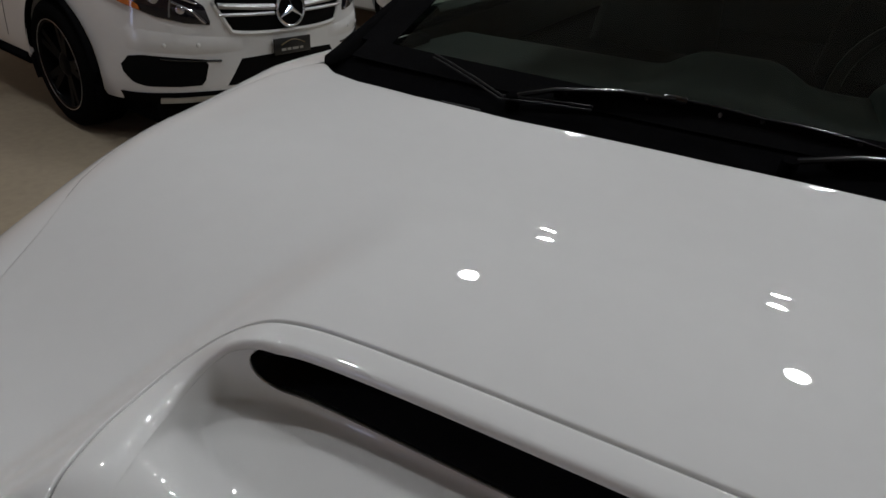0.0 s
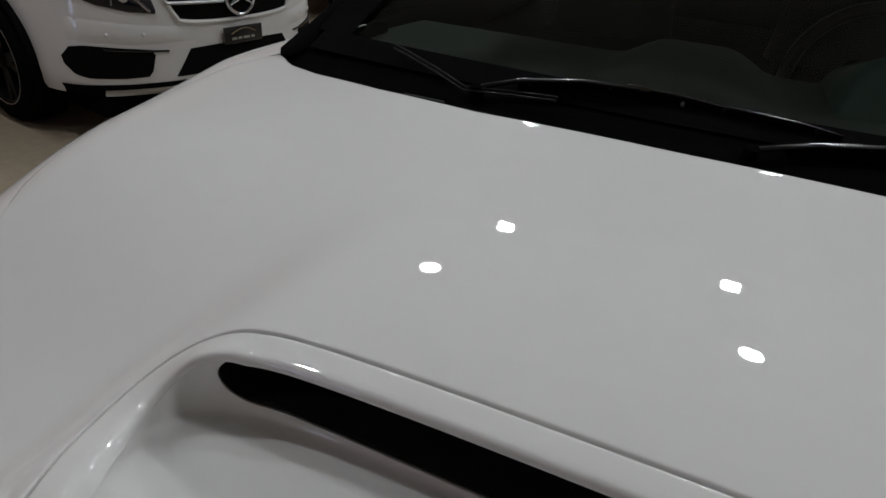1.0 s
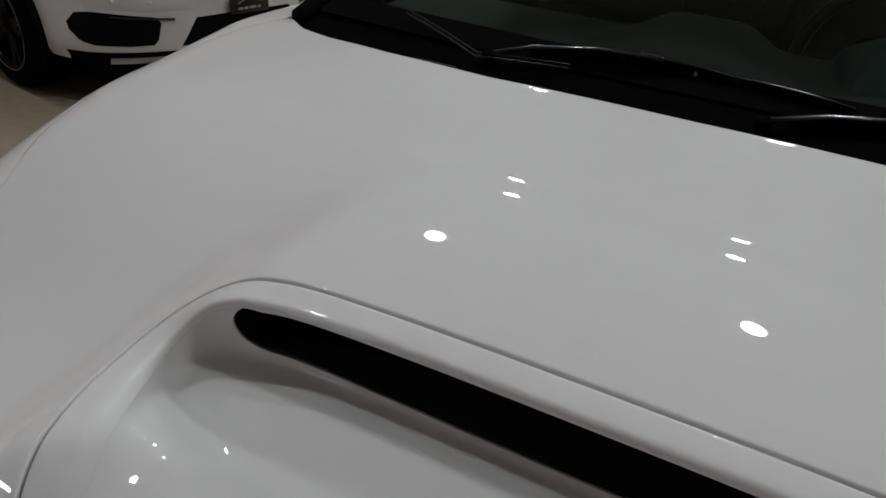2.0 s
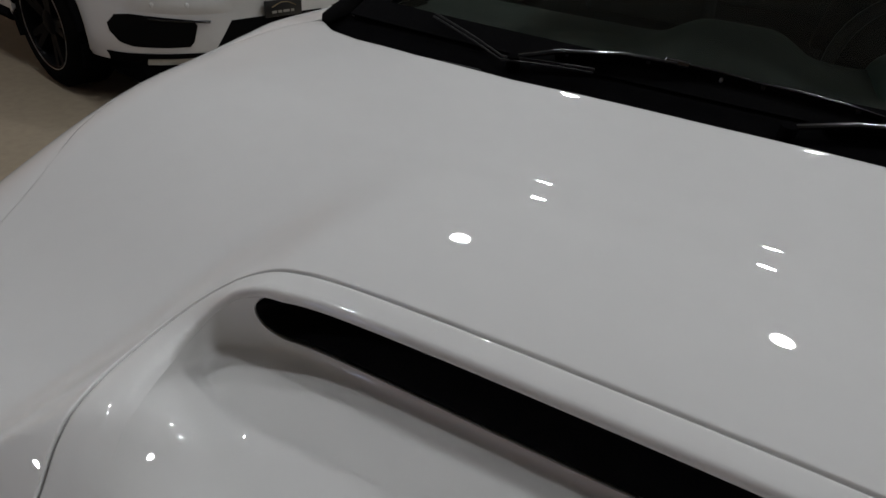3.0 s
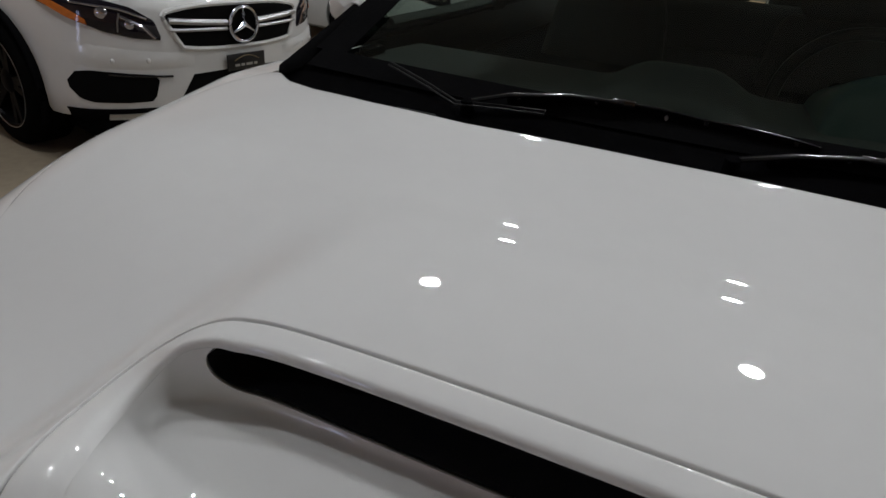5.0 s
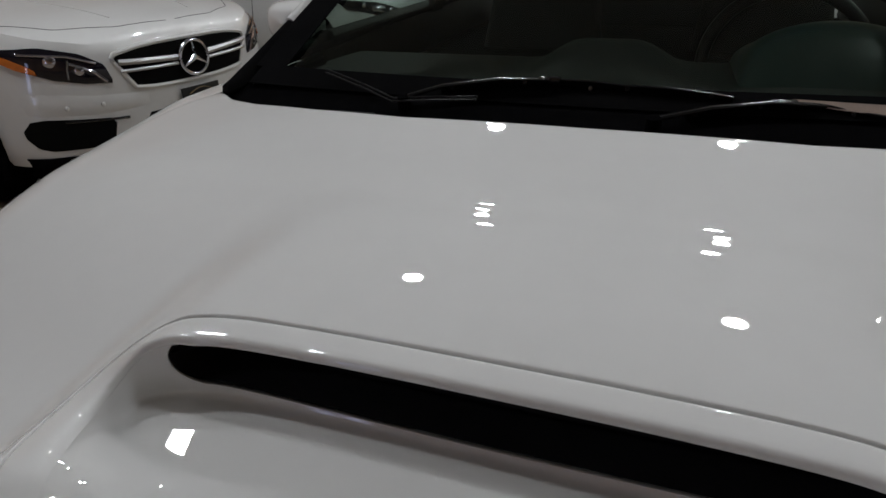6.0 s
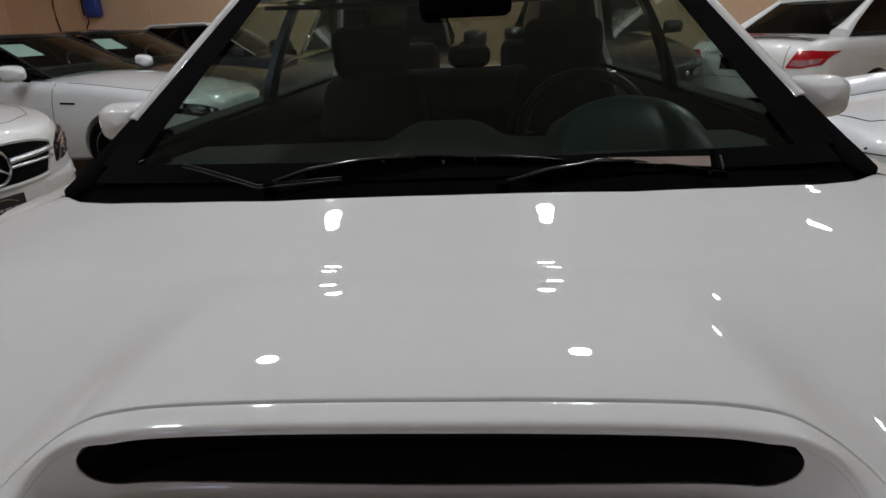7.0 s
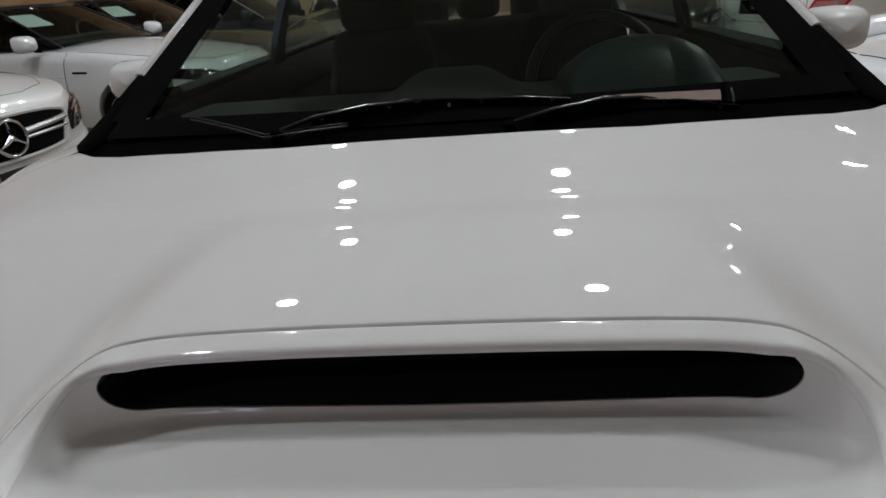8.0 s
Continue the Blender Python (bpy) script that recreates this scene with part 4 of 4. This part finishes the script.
        part("spoke", tube([(0, -0.004, 0), (0.5 * r * math.cos(a), -0.004, 0.5 * r * math.sin(a)), (0.95 * r * math.cos(a), 0, 0.95 * r * math.sin(a))], [r * 0.17, r * 0.1, r * 0.04], 8), CHROME, e)


def compact_suv():
    car = thing("compact_suv", "white compact crossover with a black grille, dark wheels and red calipers", "car", "cars parked in the hall", m=floor_pose(-4.589, 2.392, 79))
    table = [(-2.21, 0.14, 0.33, 0.74), (-2.195, 0.32, 0.28, 0.79), (-2.14, 0.5, 0.25, 0.835), (-2.05, 0.66, 0.235, 0.868), (-1.93, 0.78, 0.23, 0.895), (-1.75, 0.85, 0.23, 0.93), (-1.45, 0.885, 0.24, 0.97),
             (-1.0, 0.9, 0.25, 1.02), (-0.7, 0.9, 0.25, 1.04), (0.5, 0.9, 0.25, 1.06), (1.4, 0.895, 0.26, 1.1), (1.8, 0.87, 0.28, 1.1), (2.05, 0.8, 0.33, 1.02), (2.18, 0.65, 0.38, 0.92), (2.21, 0.5, 0.44, 0.86)]
    r = 0.345
    _, tr = car_body(table, (-1.33, 1.37), r, car, WHITE, crown=0.045, arch=1.13, lean=True)
    cabin(car, (0.72, -0.88, 1.04), (0.56, -0.1, 1.46), (0.54, 1.3, 1.47), (0.66, 1.85, 1.08), WHITE, TINT, 0.45, 0.04, 0.09)
    part("cabin_deck", block(-0.7, 0.7, -0.75, 1.75, 1.06, 1.1), DASH, car, "dark cabin interior")
    for x in (-0.36, 0.36):
        seat(car, x, 0.1, 0.55, CLOTH)
    under = [(-0.365, 0.63), (-0.335, 0.607), (-0.15, 0.592), (0.15, 0.592), (0.335, 0.607), (0.365, 0.63)]
    over = [(-0.428, 0.752), (-0.405, 0.786), (-0.2, 0.813), (0.2, 0.813), (0.405, 0.786), (0.428, 0.752)]
    part("grille", patch(tr, "y", -1, under, over, 28, 8, lift=0.003), MESHBLACK, car, "black mesh grille")
    rim = under + [(0.4, 0.695)] + over[::-1] + [(-0.4, 0.695)]
    soft = []
    for k in range(len(rim)):
        p0, p1, p2, p3 = (Vector(rim[(k + d) % len(rim)]) for d in (-1, 0, 1, 2))
        for q in range(6):
            t = q / 6
            soft.append(tuple(0.5 * (2 * p1 + (p2 - p0) * t + (2 * p0 - 5 * p1 + 4 * p2 - p3) * t * t + (3 * p1 - p0 - 3 * p2 + p3) * t**3)))
    part("grille_surround", seam(tr, "y", -1, soft + soft[:1], 90, 0.013, 0.002), WHITE, car, "white grille surround")
    for s in (-1, 1):
        for z0, z1, rad in ((0.722, 0.742, 0.016), (0.69, 0.698, 0.009)):
            part("grille_bar", seam(tr, "y", -1, [(s * 0.1, z0), (s * 0.26, (z0 + z1) / 2), (s * 0.41, z1)], 14, rad, 0.012), BARGREY, car, "satin silver grille bar")
        part("headlight", patch(tr, "y", -1, [(s * 0.455, 0.65), (s * 0.56, 0.66), (s * 0.67, 0.69), (s * 0.76, 0.74), (s * 0.812, 0.8)], [(s * 0.452, 0.668), (s * 0.47, 0.742), (s * 0.55, 0.8), (s * 0.68, 0.84), (s * 0.815, 0.838)], 22, 8, lift=0.006, bulge=0.008), LAMPDARK, car, "dark glossy headlight")
        part("amber_marker", patch(tr, "y", -1, [(s * 0.715, 0.718), (s * 0.765, 0.747), (s * 0.81, 0.803)], [(s * 0.716, 0.742), (s * 0.759, 0.786), (s * 0.798, 0.828)], 12, 4, lift=0.015, depth=0.02), AMBER, car, "amber side marker lens")
        for x, z, rr in ((0.655, 0.772, 0.042), (0.57, 0.725, 0.034)):
            part("lamp_lens", lathe([(0.02, 0.0), (0.017, 0.5 * rr), (0.006, 0.88 * rr), (-0.012, rr)], 20), REFLECTOR, car, "round bright lamp lens").matrix_basis = Matrix.Translation(land(tr, "y", -1, s * x, z)[0]) @ pose(0, 0, 0, 0, 0, -90 + s * 25)
        part("lamp_brow", seam(tr, "y", -1, [(s * 0.5, 0.752), (s * 0.6, 0.795), (s * 0.74, 0.815)], 14, 0.006, 0.014), REFLECTOR, car, "silver brow inside the headlight")
        part("lamp_divider", seam(tr, "y", -1, [(s * 0.618, 0.69), (s * 0.612, 0.735), (s * 0.6, 0.775)], 8, 0.004, 0.014), SATIN, car)
        part("light_strip", seam(tr, "y", -1, [(s * 0.475, 0.66), (s * 0.52, 0.715), (s * 0.6, 0.76)], 12, 0.009, 0.008), REFLECTOR, car, "silver light strip")
        part("fog_intake", patch(tr, "y", -1, [(s * 0.505, 0.372), (s * 0.525, 0.347), (s * 0.62, 0.342), (s * 0.745, 0.345), (s * 0.785, 0.362), (s * 0.806, 0.412)], [(s * 0.483, 0.452), (s * 0.5, 0.48), (s * 0.6, 0.49), (s * 0.745, 0.505), (s * 0.785, 0.497), (s * 0.808, 0.45)], 22, 6, lift=0.003), MESHBLACK, car, "black bumper air intake")
        part("intake_fin", seam(tr, "y", -1, [(s * 0.42, 0.47), (s * 0.52, 0.474), (s * 0.68, 0.486)], 12, 0.006, 0.004), GLOSSTRIM, car, "black intake fin")
        part("bumper_shoulder", patch(tr, "y", -1, [(s * 0.3, 0.51), (s * 0.55, 0.505), (s * 0.8, 0.525)], [(s * 0.3, 0.58), (s * 0.55, 0.6), (s * 0.8, 0.64)], 24, 12, lift=0.0, bulge=0.007), WHITE, car, "rounded shoulder across the bumper")
        part("skid_strip", patch(tr, "y", -1, [(s * 0.2, 0.268), (s * 0.7, 0.262)], [(s * 0.2, 0.296), (s * 0.7, 0.288)], 12, 3, lift=0.012), SATIN, car, "satin skid strip")
        for x in (0.52, 0.66):
            part("parking_sensor", lathe([(-0.004, 0.0), (-0.003, 0.006), (0.0, 0.0115), (0.006, 0.0125)], 16), WHITE, car).matrix_basis = Matrix.Translation(land(tr, "y", -1, s * x, 0.553)[0] + Vector((0, -0.009, 0))) @ pose(0, 0, 0, 0, 0, 90)
        part("hood_line", seam(tr, "z", 1, [(s * 0.03, -2.1), (s * 0.3, -2.06), (s * 0.55, -1.93), (s * 0.7, -1.7), (s * 0.72, -1.2), (s * 0.7, -0.9)], 40, 0.0022), GAP, car, "hood shut line")
        part("hood_crease", seam(tr, "z", 1, [(s * 0.25, -1.95), (s * 0.36, -1.4), (s * 0.45, -0.95)], 20, 0.006, -0.002), WHITE, car)
        for y in (-1.33, 1.37):
            make_wheel(car, s * 0.785, y, r, s, DARKRIM, 5, RED, 0.235, True, SATIN)
            arc = [(s * 0.882, y + r * 1.15 * math.cos(a), r + r * 1.15 * math.sin(a)) for a in [math.pi * (-0.12 + 1.24 * k / 24) for k in range(25)]]
            part("arch_cladding", tube(arc, 0.018, 8, flat=0.8), TRIM, car, "black wheel arch cladding")
        for y0 in (-0.72, 0.32):
            part("door_line", seam(tr, "x", s, [(y0, 1.0), (y0 + 0.02, 0.7), (y0 + 0.05, 0.4)], 14, 0.003), GAP, car)
        part("door_handle", seam(tr, "x", s, [(0.05, 0.93), (0.25, 0.935)], 6, 0.012, 0.012), WHITE, car)
        part("sill_cladding", seam(tr, "x", s, [(-0.9, 0.3), (0.95, 0.3)], 10, 0.04, -0.01), TRIM, car, "black sill cladding")
        door_mirror(car, s * 0.84, -0.62, 1.12, s, WHITE)
    part("centre_intake", patch(tr, "y", -1, [(-0.4, 0.335), (0.4, 0.335)], [(-0.31, 0.47), (0, 0.478), (0.31, 0.47)], 20, 5, lift=0.003), MESHBLACK, car, "black centre intake")
    part("lower_lip", patch(tr, "y", -1, [(-0.8, 0.245), (0, 0.24), (0.8, 0.245)], [(-0.82, 0.31), (0, 0.318), (0.82, 0.31)], 28, 4, lift=0.008), TRIM, car, "black lower bumper lip")
    part("undertray", block(-0.72, 0.72, -2.0, -0.95, 0.13, 0.27, 0.02), TRIM, car, "black undertray behind the bumper")
    emblem(car, 0, -2.236, 0.708, 0.09)
    part("emblem_base", tube([(0, -2.2, 0.708), (0, -2.225, 0.708)], 0.082, 24), MESHBLACK, car, "black emblem base")
    plate = new("front_plate")
    plate.parent = car
    plate.matrix_basis = pose(0.0, -2.235, 0.512) @ Matrix.Diagonal((0.82, 1, 0.8, 1))
    part("board", block(-0.155, 0.155, -0.006, 0.006, -0.055, 0.055, 0.004), PLATEBLACK, plate, "black dealer plate")
    part("plate_arc", tube([(-0.1 + 0.2 * k / 12, -0.008, 0.01 + 0.03 * math.sin(math.pi * k / 12)) for k in range(13)], 0.003, 6), GOLD, plate, "gold swoosh line")
    bars(plate, (0, -0.0075, -0.022), (1, 0, 0), (0, 0, 1), 0.2, 0.03, 1, PALEPRINT)
    part("wiper", tube([(-0.5, -0.9, 1.075), (-0.1, -0.9, 1.1), (0.4, -0.86, 1.09)], 0.01, 6), TRIM, car)
    return car


def saloon(name, label, m, paint, front=True, rear=True, sticker=False, mirror_z=1.02, roof=1.42, tint=TINT, rim=SATIN, badge=False, roofmat=None, plate=False, spoiler=False):
    """A four-door car of the usual size, facing -y in its own axes."""
    car = thing(name, label, "car", "cars parked in the hall", m=m)
    table = [(-2.3, 0.16, 0.34, 0.62), (-2.285, 0.36, 0.28, 0.67), (-2.22, 0.56, 0.24, 0.71), (-2.1, 0.71, 0.22, 0.75), (-1.95, 0.8, 0.21, 0.79), (-1.7, 0.855, 0.2, 0.84), (-1.3, 0.88, 0.2, 0.9),
             (-0.9, 0.885, 0.2, 0.94), (0.0, 0.89, 0.2, 0.97), (1.2, 0.885, 0.2, 0.99), (1.7, 0.87, 0.22, 1.0), (2.05, 0.83, 0.25, 0.99), (2.2, 0.76, 0.3, 0.95), (2.27, 0.64, 0.36, 0.88), (2.3, 0.45, 0.42, 0.8)]
    r = 0.325
    _, tr = car_body(table, (-1.45, 1.33), r, car, paint, crown=0.045)
    cabin(car, (0.7, -0.76, 0.975), (0.54, 0.02, roof - 0.045), (0.52, 0.95, roof - 0.05), (0.62, 1.65, 1.03), roofmat or paint, tint, 0.42, 0.04, 0.12, WINDSHIELD, pillar=0.014)
    part("cabin_deck", block(-0.68, 0.68, -0.66, 1.5, 1.0, 1.035), DASH, car, "dark cabin interior")
    part("dashboard", block(-0.66, 0.66, -0.64, -0.35, 1.02, 1.07, 0.03), DASH, car)
    for x in (-0.35, 0.35):
        seat(car, x, 0.1, 0.5, CLOTH)
    steering(car, 0.35, -0.25, 1.02)
    for s in (-1, 1):
        for y in (-1.45, 1.33):
            make_wheel(car, s * 0.775, y, r, s, rim, 5, None, 0.22, True, SATIN if rim is DARKRIM else None)
        for y0 in (-0.86, 0.18, 1.08):
            part("door_line", seam(tr, "x", s, [(y0, 0.93), (y0 + 0.02, 0.65), (y0 + 0.05, 0.32)], 14, 0.0035), GAP, car)
        for y0 in (-0.05, 0.85):
            part("door_handle", seam(tr, "x", s, [(y0 - 0.1, 0.83), (y0 + 0.1, 0.835)], 6, 0.012, 0.012), paint, car)
        part("waist_crease", seam(tr, "x", s, [(-1.0, 0.72), (0.3, 0.77), (1.7, 0.82)], 30, 0.006, -0.003), paint, car)
        part("hood_line", seam(tr, "z", 1, [(s * 0.03, -2.17), (s * 0.4, -2.1), (s * 0.62, -1.9), (s * 0.72, -1.5), (s * 0.74, -0.95)], 40, 0.0035), GAP, car)
        door_mirror(car, s * 0.82, -0.62, mirror_z, s, paint)
        if badge:
            part("fender_badge", patch(tr, "x", s, [(-1.08, 0.745), (-0.93, 0.752)], [(-1.08, 0.763), (-0.93, 0.77)], 6, 2, lift=0.005, depth=0.002), TRIM, car, "small dark fender badge bar")
        if front:
            part("headlight", patch(tr, "y", -1, [(s * 0.44, 0.56), (s * 0.62, 0.58), (s * 0.8, 0.65)], [(s * 0.46, 0.64), (s * 0.62, 0.7), (s * 0.82, 0.74)], 14, 6, lift=0.005), LAMPDARK, car, "dark glossy headlight")
            part("lamp_projector", patch(tr, "y", -1, [(s * 0.58, 0.61), (s * 0.68, 0.63)], [(s * 0.58, 0.66), (s * 0.68, 0.68)], 6, 4, lift=0.009, depth=0.004, bulge=0.012), REFLECTOR, car, "bright lamp projector")
            for x, z in ((0.52, 0.63), (0.62, 0.655), (0.72, 0.69)):
                cup = part("lamp_cup", lathe([(0.012, 0.0), (0.01, 0.012), (0.002, 0.022), (-0.006, 0.026)], 14), CHROME, car, "bright lamp cup")
                cup.matrix_basis = Matrix.Translation(land(tr, "y", -1, s * x, z)[0] + Vector((0, -0.006, 0))) @ pose(0, 0, 0, 0, 0, -90 + s * 20)
            part("fog_intake", patch(tr, "y", -1, [(s * 0.45, 0.32), (s * 0.75, 0.33)], [(s * 0.45, 0.4), (s * 0.76, 0.42)], 10, 4), MESHBLACK, car)
        if rear:
            part("tail_light", patch(tr, "y", 1, [(s * 0.48, 0.735), (s * 0.62, 0.73), (s * 0.775, 0.765)], [(s * 0.57, 0.895), (s * 0.68, 0.9), (s * 0.822, 0.885)], 16, 6, lift=0.006), REDLENS, car, "red tail light")
            part("clear_lens", patch(tr, "y", 1, [(s * 0.515, 0.752), (s * 0.62, 0.748), (s * 0.755, 0.778)], [(s * 0.55, 0.808), (s * 0.65, 0.81), (s * 0.775, 0.822)], 10, 3, lift=0.012, depth=0.002), CLEARLENS, car, "pale lens band in the tail light")
            part("trunk_line", seam(tr, "y", 1, [(s * 0.47, 0.94), (s * 0.46, 0.72), (s * 0.3, 0.62)], 16, 0.0035), GAP, car)
            part("bumper_line", seam(tr, "y", 1, [(0.0, 0.62), (s * 0.5, 0.64), (s * 0.83, 0.68)], 16, 0.003), GAP, car)
            part("exhaust_panel", patch(tr, "y", 1, [(s * 0.1, 0.32), (s * 0.7, 0.32)], [(s * 0.1, 0.42), (s * 0.68, 0.42)], 8, 3), TRIM, car)
    if front:
        part("grille", patch(tr, "y", -1, [(-0.38, 0.48), (0, 0.46), (0.38, 0.48)], [(-0.4, 0.6), (0, 0.625), (0.4, 0.6)], 16, 5), MESHBLACK, car, "black grille")
        for z in (0.52, 0.56):
            part("grille_bar", seam(tr, "y", -1, [(-0.37, z), (0.37, z)], 18, 0.008, 0.008), SATIN, car)
        emblem(car, 0, -2.318, 0.545, 0.075)
    if plate:
        part("plate_recess", patch(tr, "y", 1, [(-0.27, 0.7), (0.27, 0.7)], [(-0.26, 0.83), (0.26, 0.83)], 10, 4, lift=0.003), TRIM, car, "dark plate recess")
        part("plate_bar", seam(tr, "y", 1, [(-0.27, 0.845), (0.27, 0.845)], 10, 0.014, 0.012), CHROME, car, "chrome trunk bar")
        b = part("plate_print", block(-0.14, 0.14, 2.315, 2.32, 0.72, 0.8, 0.002), PLATEBLACK, car, "dark plate")
        bars(car, (0, 2.322, 0.76), (-1, 0, 0), (0, 0, 1), 0.22, 0.05, 1, PALEPRINT)
        part("model_badge", patch(tr, "y", 1, [(0.3, 0.868), (0.42, 0.868)], [(0.3, 0.882), (0.42, 0.882)], 4, 2, lift=0.004, depth=0.002), SATIN, car, "small silver badge bar")
    if spoiler:
        part("spoiler", sheet(lambda i, j: (-0.62 + 1.24 * i / 20, 2.06 + 0.14 * j / 4 - 0.05 * (2 * i / 20 - 1) ** 2, 1.035 + 0.03 * j / 4 * (1 - (2 * i / 20 - 1) ** 8) - 0.025 * (2 * i / 20 - 1) ** 2), 20, 4), paint, car, "white trunk lip spoiler")
        part("spoiler_lamp", block(-0.14, 0.14, 2.19, 2.2, 1.045, 1.056, 0.002), REDLENS, car, "red high brake lamp")
    if sticker:
        ws = pane((-0.7, -0.76, 0.975), (0.7, -0.76, 0.975), (0.54, 0.02, roof - 0.045), (-0.54, 0.02, roof - 0.045), (0, -0.12, 0))
        sign = -1
        at = lambda u, v: ws(0.04 + 0.22 * u, 0.58 + 0.3 * v) + Vector((0, 0.014, -0.02))
        part("window_sheet", pane_mesh(at, 0, 1, 0, 1, 4, 4, 0.002), PAPER, car, "pale price sheet behind the windshield")
    return car



def sports_car():
    """A low two-door car with raised round-lamp fenders, facing the white sedan's flank."""
    car = thing("sports_car", "pale silver low sports car with oval headlights and amber indicators", "car", "cars parked in the hall", m=floor_pose(4.25, 2.9, -90))
    table = [(-2.21, 0.3, 0.27, 0.5), (-2.19, 0.52, 0.22, 0.58), (-2.12, 0.7, 0.18, 0.635), (-2.0, 0.79, 0.17, 0.672), (-1.8, 0.845, 0.16, 0.71), (-1.5, 0.87, 0.15, 0.75), (-1.1, 0.88, 0.15, 0.81),
             (-0.8, 0.88, 0.16, 0.86), (0.0, 0.88, 0.17, 0.9), (0.8, 0.9, 0.18, 0.92), (1.4, 0.9, 0.2, 0.92), (1.9, 0.82, 0.24, 0.85), (2.15, 0.65, 0.32, 0.72), (2.2, 0.5, 0.4, 0.65)]
    r = 0.32
    _, tr = car_body(table, (-1.32, 1.05), r, car, SILVER, crown=0.05)
    cabin(car, (0.64, -0.72, 0.895), (0.5, 0.02, 1.24), (0.48, 0.4, 1.25), (0.58, 1.55, 0.93), SILVER, TINT, 0.62, 0.035, 0.12)
    part("cabin_deck", block(-0.6, 0.6, -0.6, 1.3, 0.92, 0.95), DASH, car, "dark cabin interior")
    for s in (-1, 1):
        for y in (-1.32, 1.05):
            make_wheel(car, s * 0.77, y, r, s, SATIN, 5, None, 0.23)

        def ridge(i, j):
            f = i / 24
            y = -2.06 + 1.5 * f
            hump = math.sqrt(max(0.0, 1 - (1 - min(1.0, f / 0.16)) ** 2)) * (1 - 0.92 * smooth(0.3, 1.0, f))
            base = curve_at(table, y)[2] - 0.03
            a = math.pi * j / 12
            return (s * (0.6 + 0.04 * f + 0.19 * math.cos(a)), y, base + (0.03 + 0.12 * hump) * math.sin(a) ** 0.8)
        part("fender_ridge", sheet(ridge, 24, 12), SILVER, car)
        lens = lathe([(0.0, 0.05), (0.035, 0.046), (0.075, 0.033), (0.102, 0.012), (0.11, -0.012)], 28)
        lamp = part("headlight", lens, REFLECTOR, car, "oval bright headlight under glass")
        lamp.matrix_basis = pose(s * 0.6, -2.035, 0.672, 0, 0, 0) @ pose(0, 0, 0, 58, 0, 0) @ Matrix.Diagonal((0.88, 1.12, 1, 1)) @ pose(0, 0, 0, 0, -90, 0)
        part("lamp_rim", tube([(0.0, 0.113 * math.cos(a), 0.113 * math.sin(a)) for a in [2 * math.pi * k / 36 for k in range(36)]], 0.008, 8, closed=True), GAP, lamp, "dark seal round the lamp")
        part("bulb", lathe([(0.0, 0.075), (0.018, 0.07), (0.03, 0.055), (0.032, 0.03)], 16), CHROME, lamp, "bright bulb cover")
        part("indicator", patch(tr, "y", -1, [(s * 0.44, 0.44), (s * 0.6, 0.44), (s * 0.74, 0.45)], [(s * 0.45, 0.505), (s * 0.6, 0.51), (s * 0.76, 0.515)], 12, 4, lift=0.006), AMBER, car, "amber indicator lens")
        part("lid_line", seam(tr, "z", 1, [(s * 0.02, -2.1), (s * 0.3, -2.07), (s * 0.4, -1.95), (s * 0.44, -1.5), (s * 0.52, -0.95)], 40, 0.004), GAP, car, "lid shut line")
        part("bumper_line", seam(tr, "y", -1, [(s * 0.01, 0.545), (s * 0.45, 0.56), (s * 0.76, 0.575)], 24, 0.004), GAP, car, "bumper joint")
        part("washer_cap", lathe([(0.0, 0.006), (0.012, 0.004), (0.014, 0.0)], 12), TRIM, car, "small dark bumper cap").matrix_basis = Matrix.Translation(land(tr, "y", -1, s * 0.5, 0.585)[0]) @ pose(0, 0, 0, 0, 0, -90)
        part("door_line", seam(tr, "x", s, [(-0.68, 0.8), (-0.66, 0.6), (-0.6, 0.3)], 14, 0.0035), GAP, car)
        part("low_intake", patch(tr, "y", -1, [(s * 0.35, 0.27), (s * 0.68, 0.27)], [(s * 0.35, 0.37), (s * 0.7, 0.37)], 10, 4), MESHBLACK, car, "black low intake")
        door_mirror(car, s * 0.8, -0.5, 0.97, s, SILVER)
    return car


compact_suv()
saloon("silver_saloon", "pale silver saloon with a black roof and a price sheet", floor_pose(-4.62, 5.62, 83), SILVER, sticker=True, badge=True, rim=DARKRIM, roof=1.4, roofmat=BLACKPAINT)
saloon("black_saloon", "black saloon with a price sheet behind its windshield", floor_pose(-4.6, 7.25, 76), BLACKPAINT, sticker=True, roof=1.42)
saloon("dark_blue_saloon", "dark blue saloon with a pale roof by the peach wall", floor_pose(-4.1, 9.5, 88), NAVY, roof=1.5, roofmat=SILVER)
saloon("white_saloon", "white saloon seen from behind with red tail lights", floor_pose(4.75, 7.4, 124), WHITE, front=False, plate=True, spoiler=True, roof=1.42)
saloon("white_saloon", "white saloon with black wheels parked beyond its neighbour", floor_pose(6.9, 10.3, 105), WHITE, front=False, plate=True, rim=DARKRIM)
sports_car()
saloon("black_off_roader", "tall black off-roader parked behind the white sedan", floor_pose(-1.05, 6.6, 1) @ Matrix.Diagonal((1.1, 1.1, 1.1, 1)), BLACKPAINT, rear=False, roof=1.6)
saloon("black_off_roader", "tall black off-roader with a steel emblem parked behind the white sedan", floor_pose(1.5, 8.4, 4) @ Matrix.Diagonal((1.1, 1.1, 1.1, 1)), BLACKPAINT, rear=False, roof=1.62)
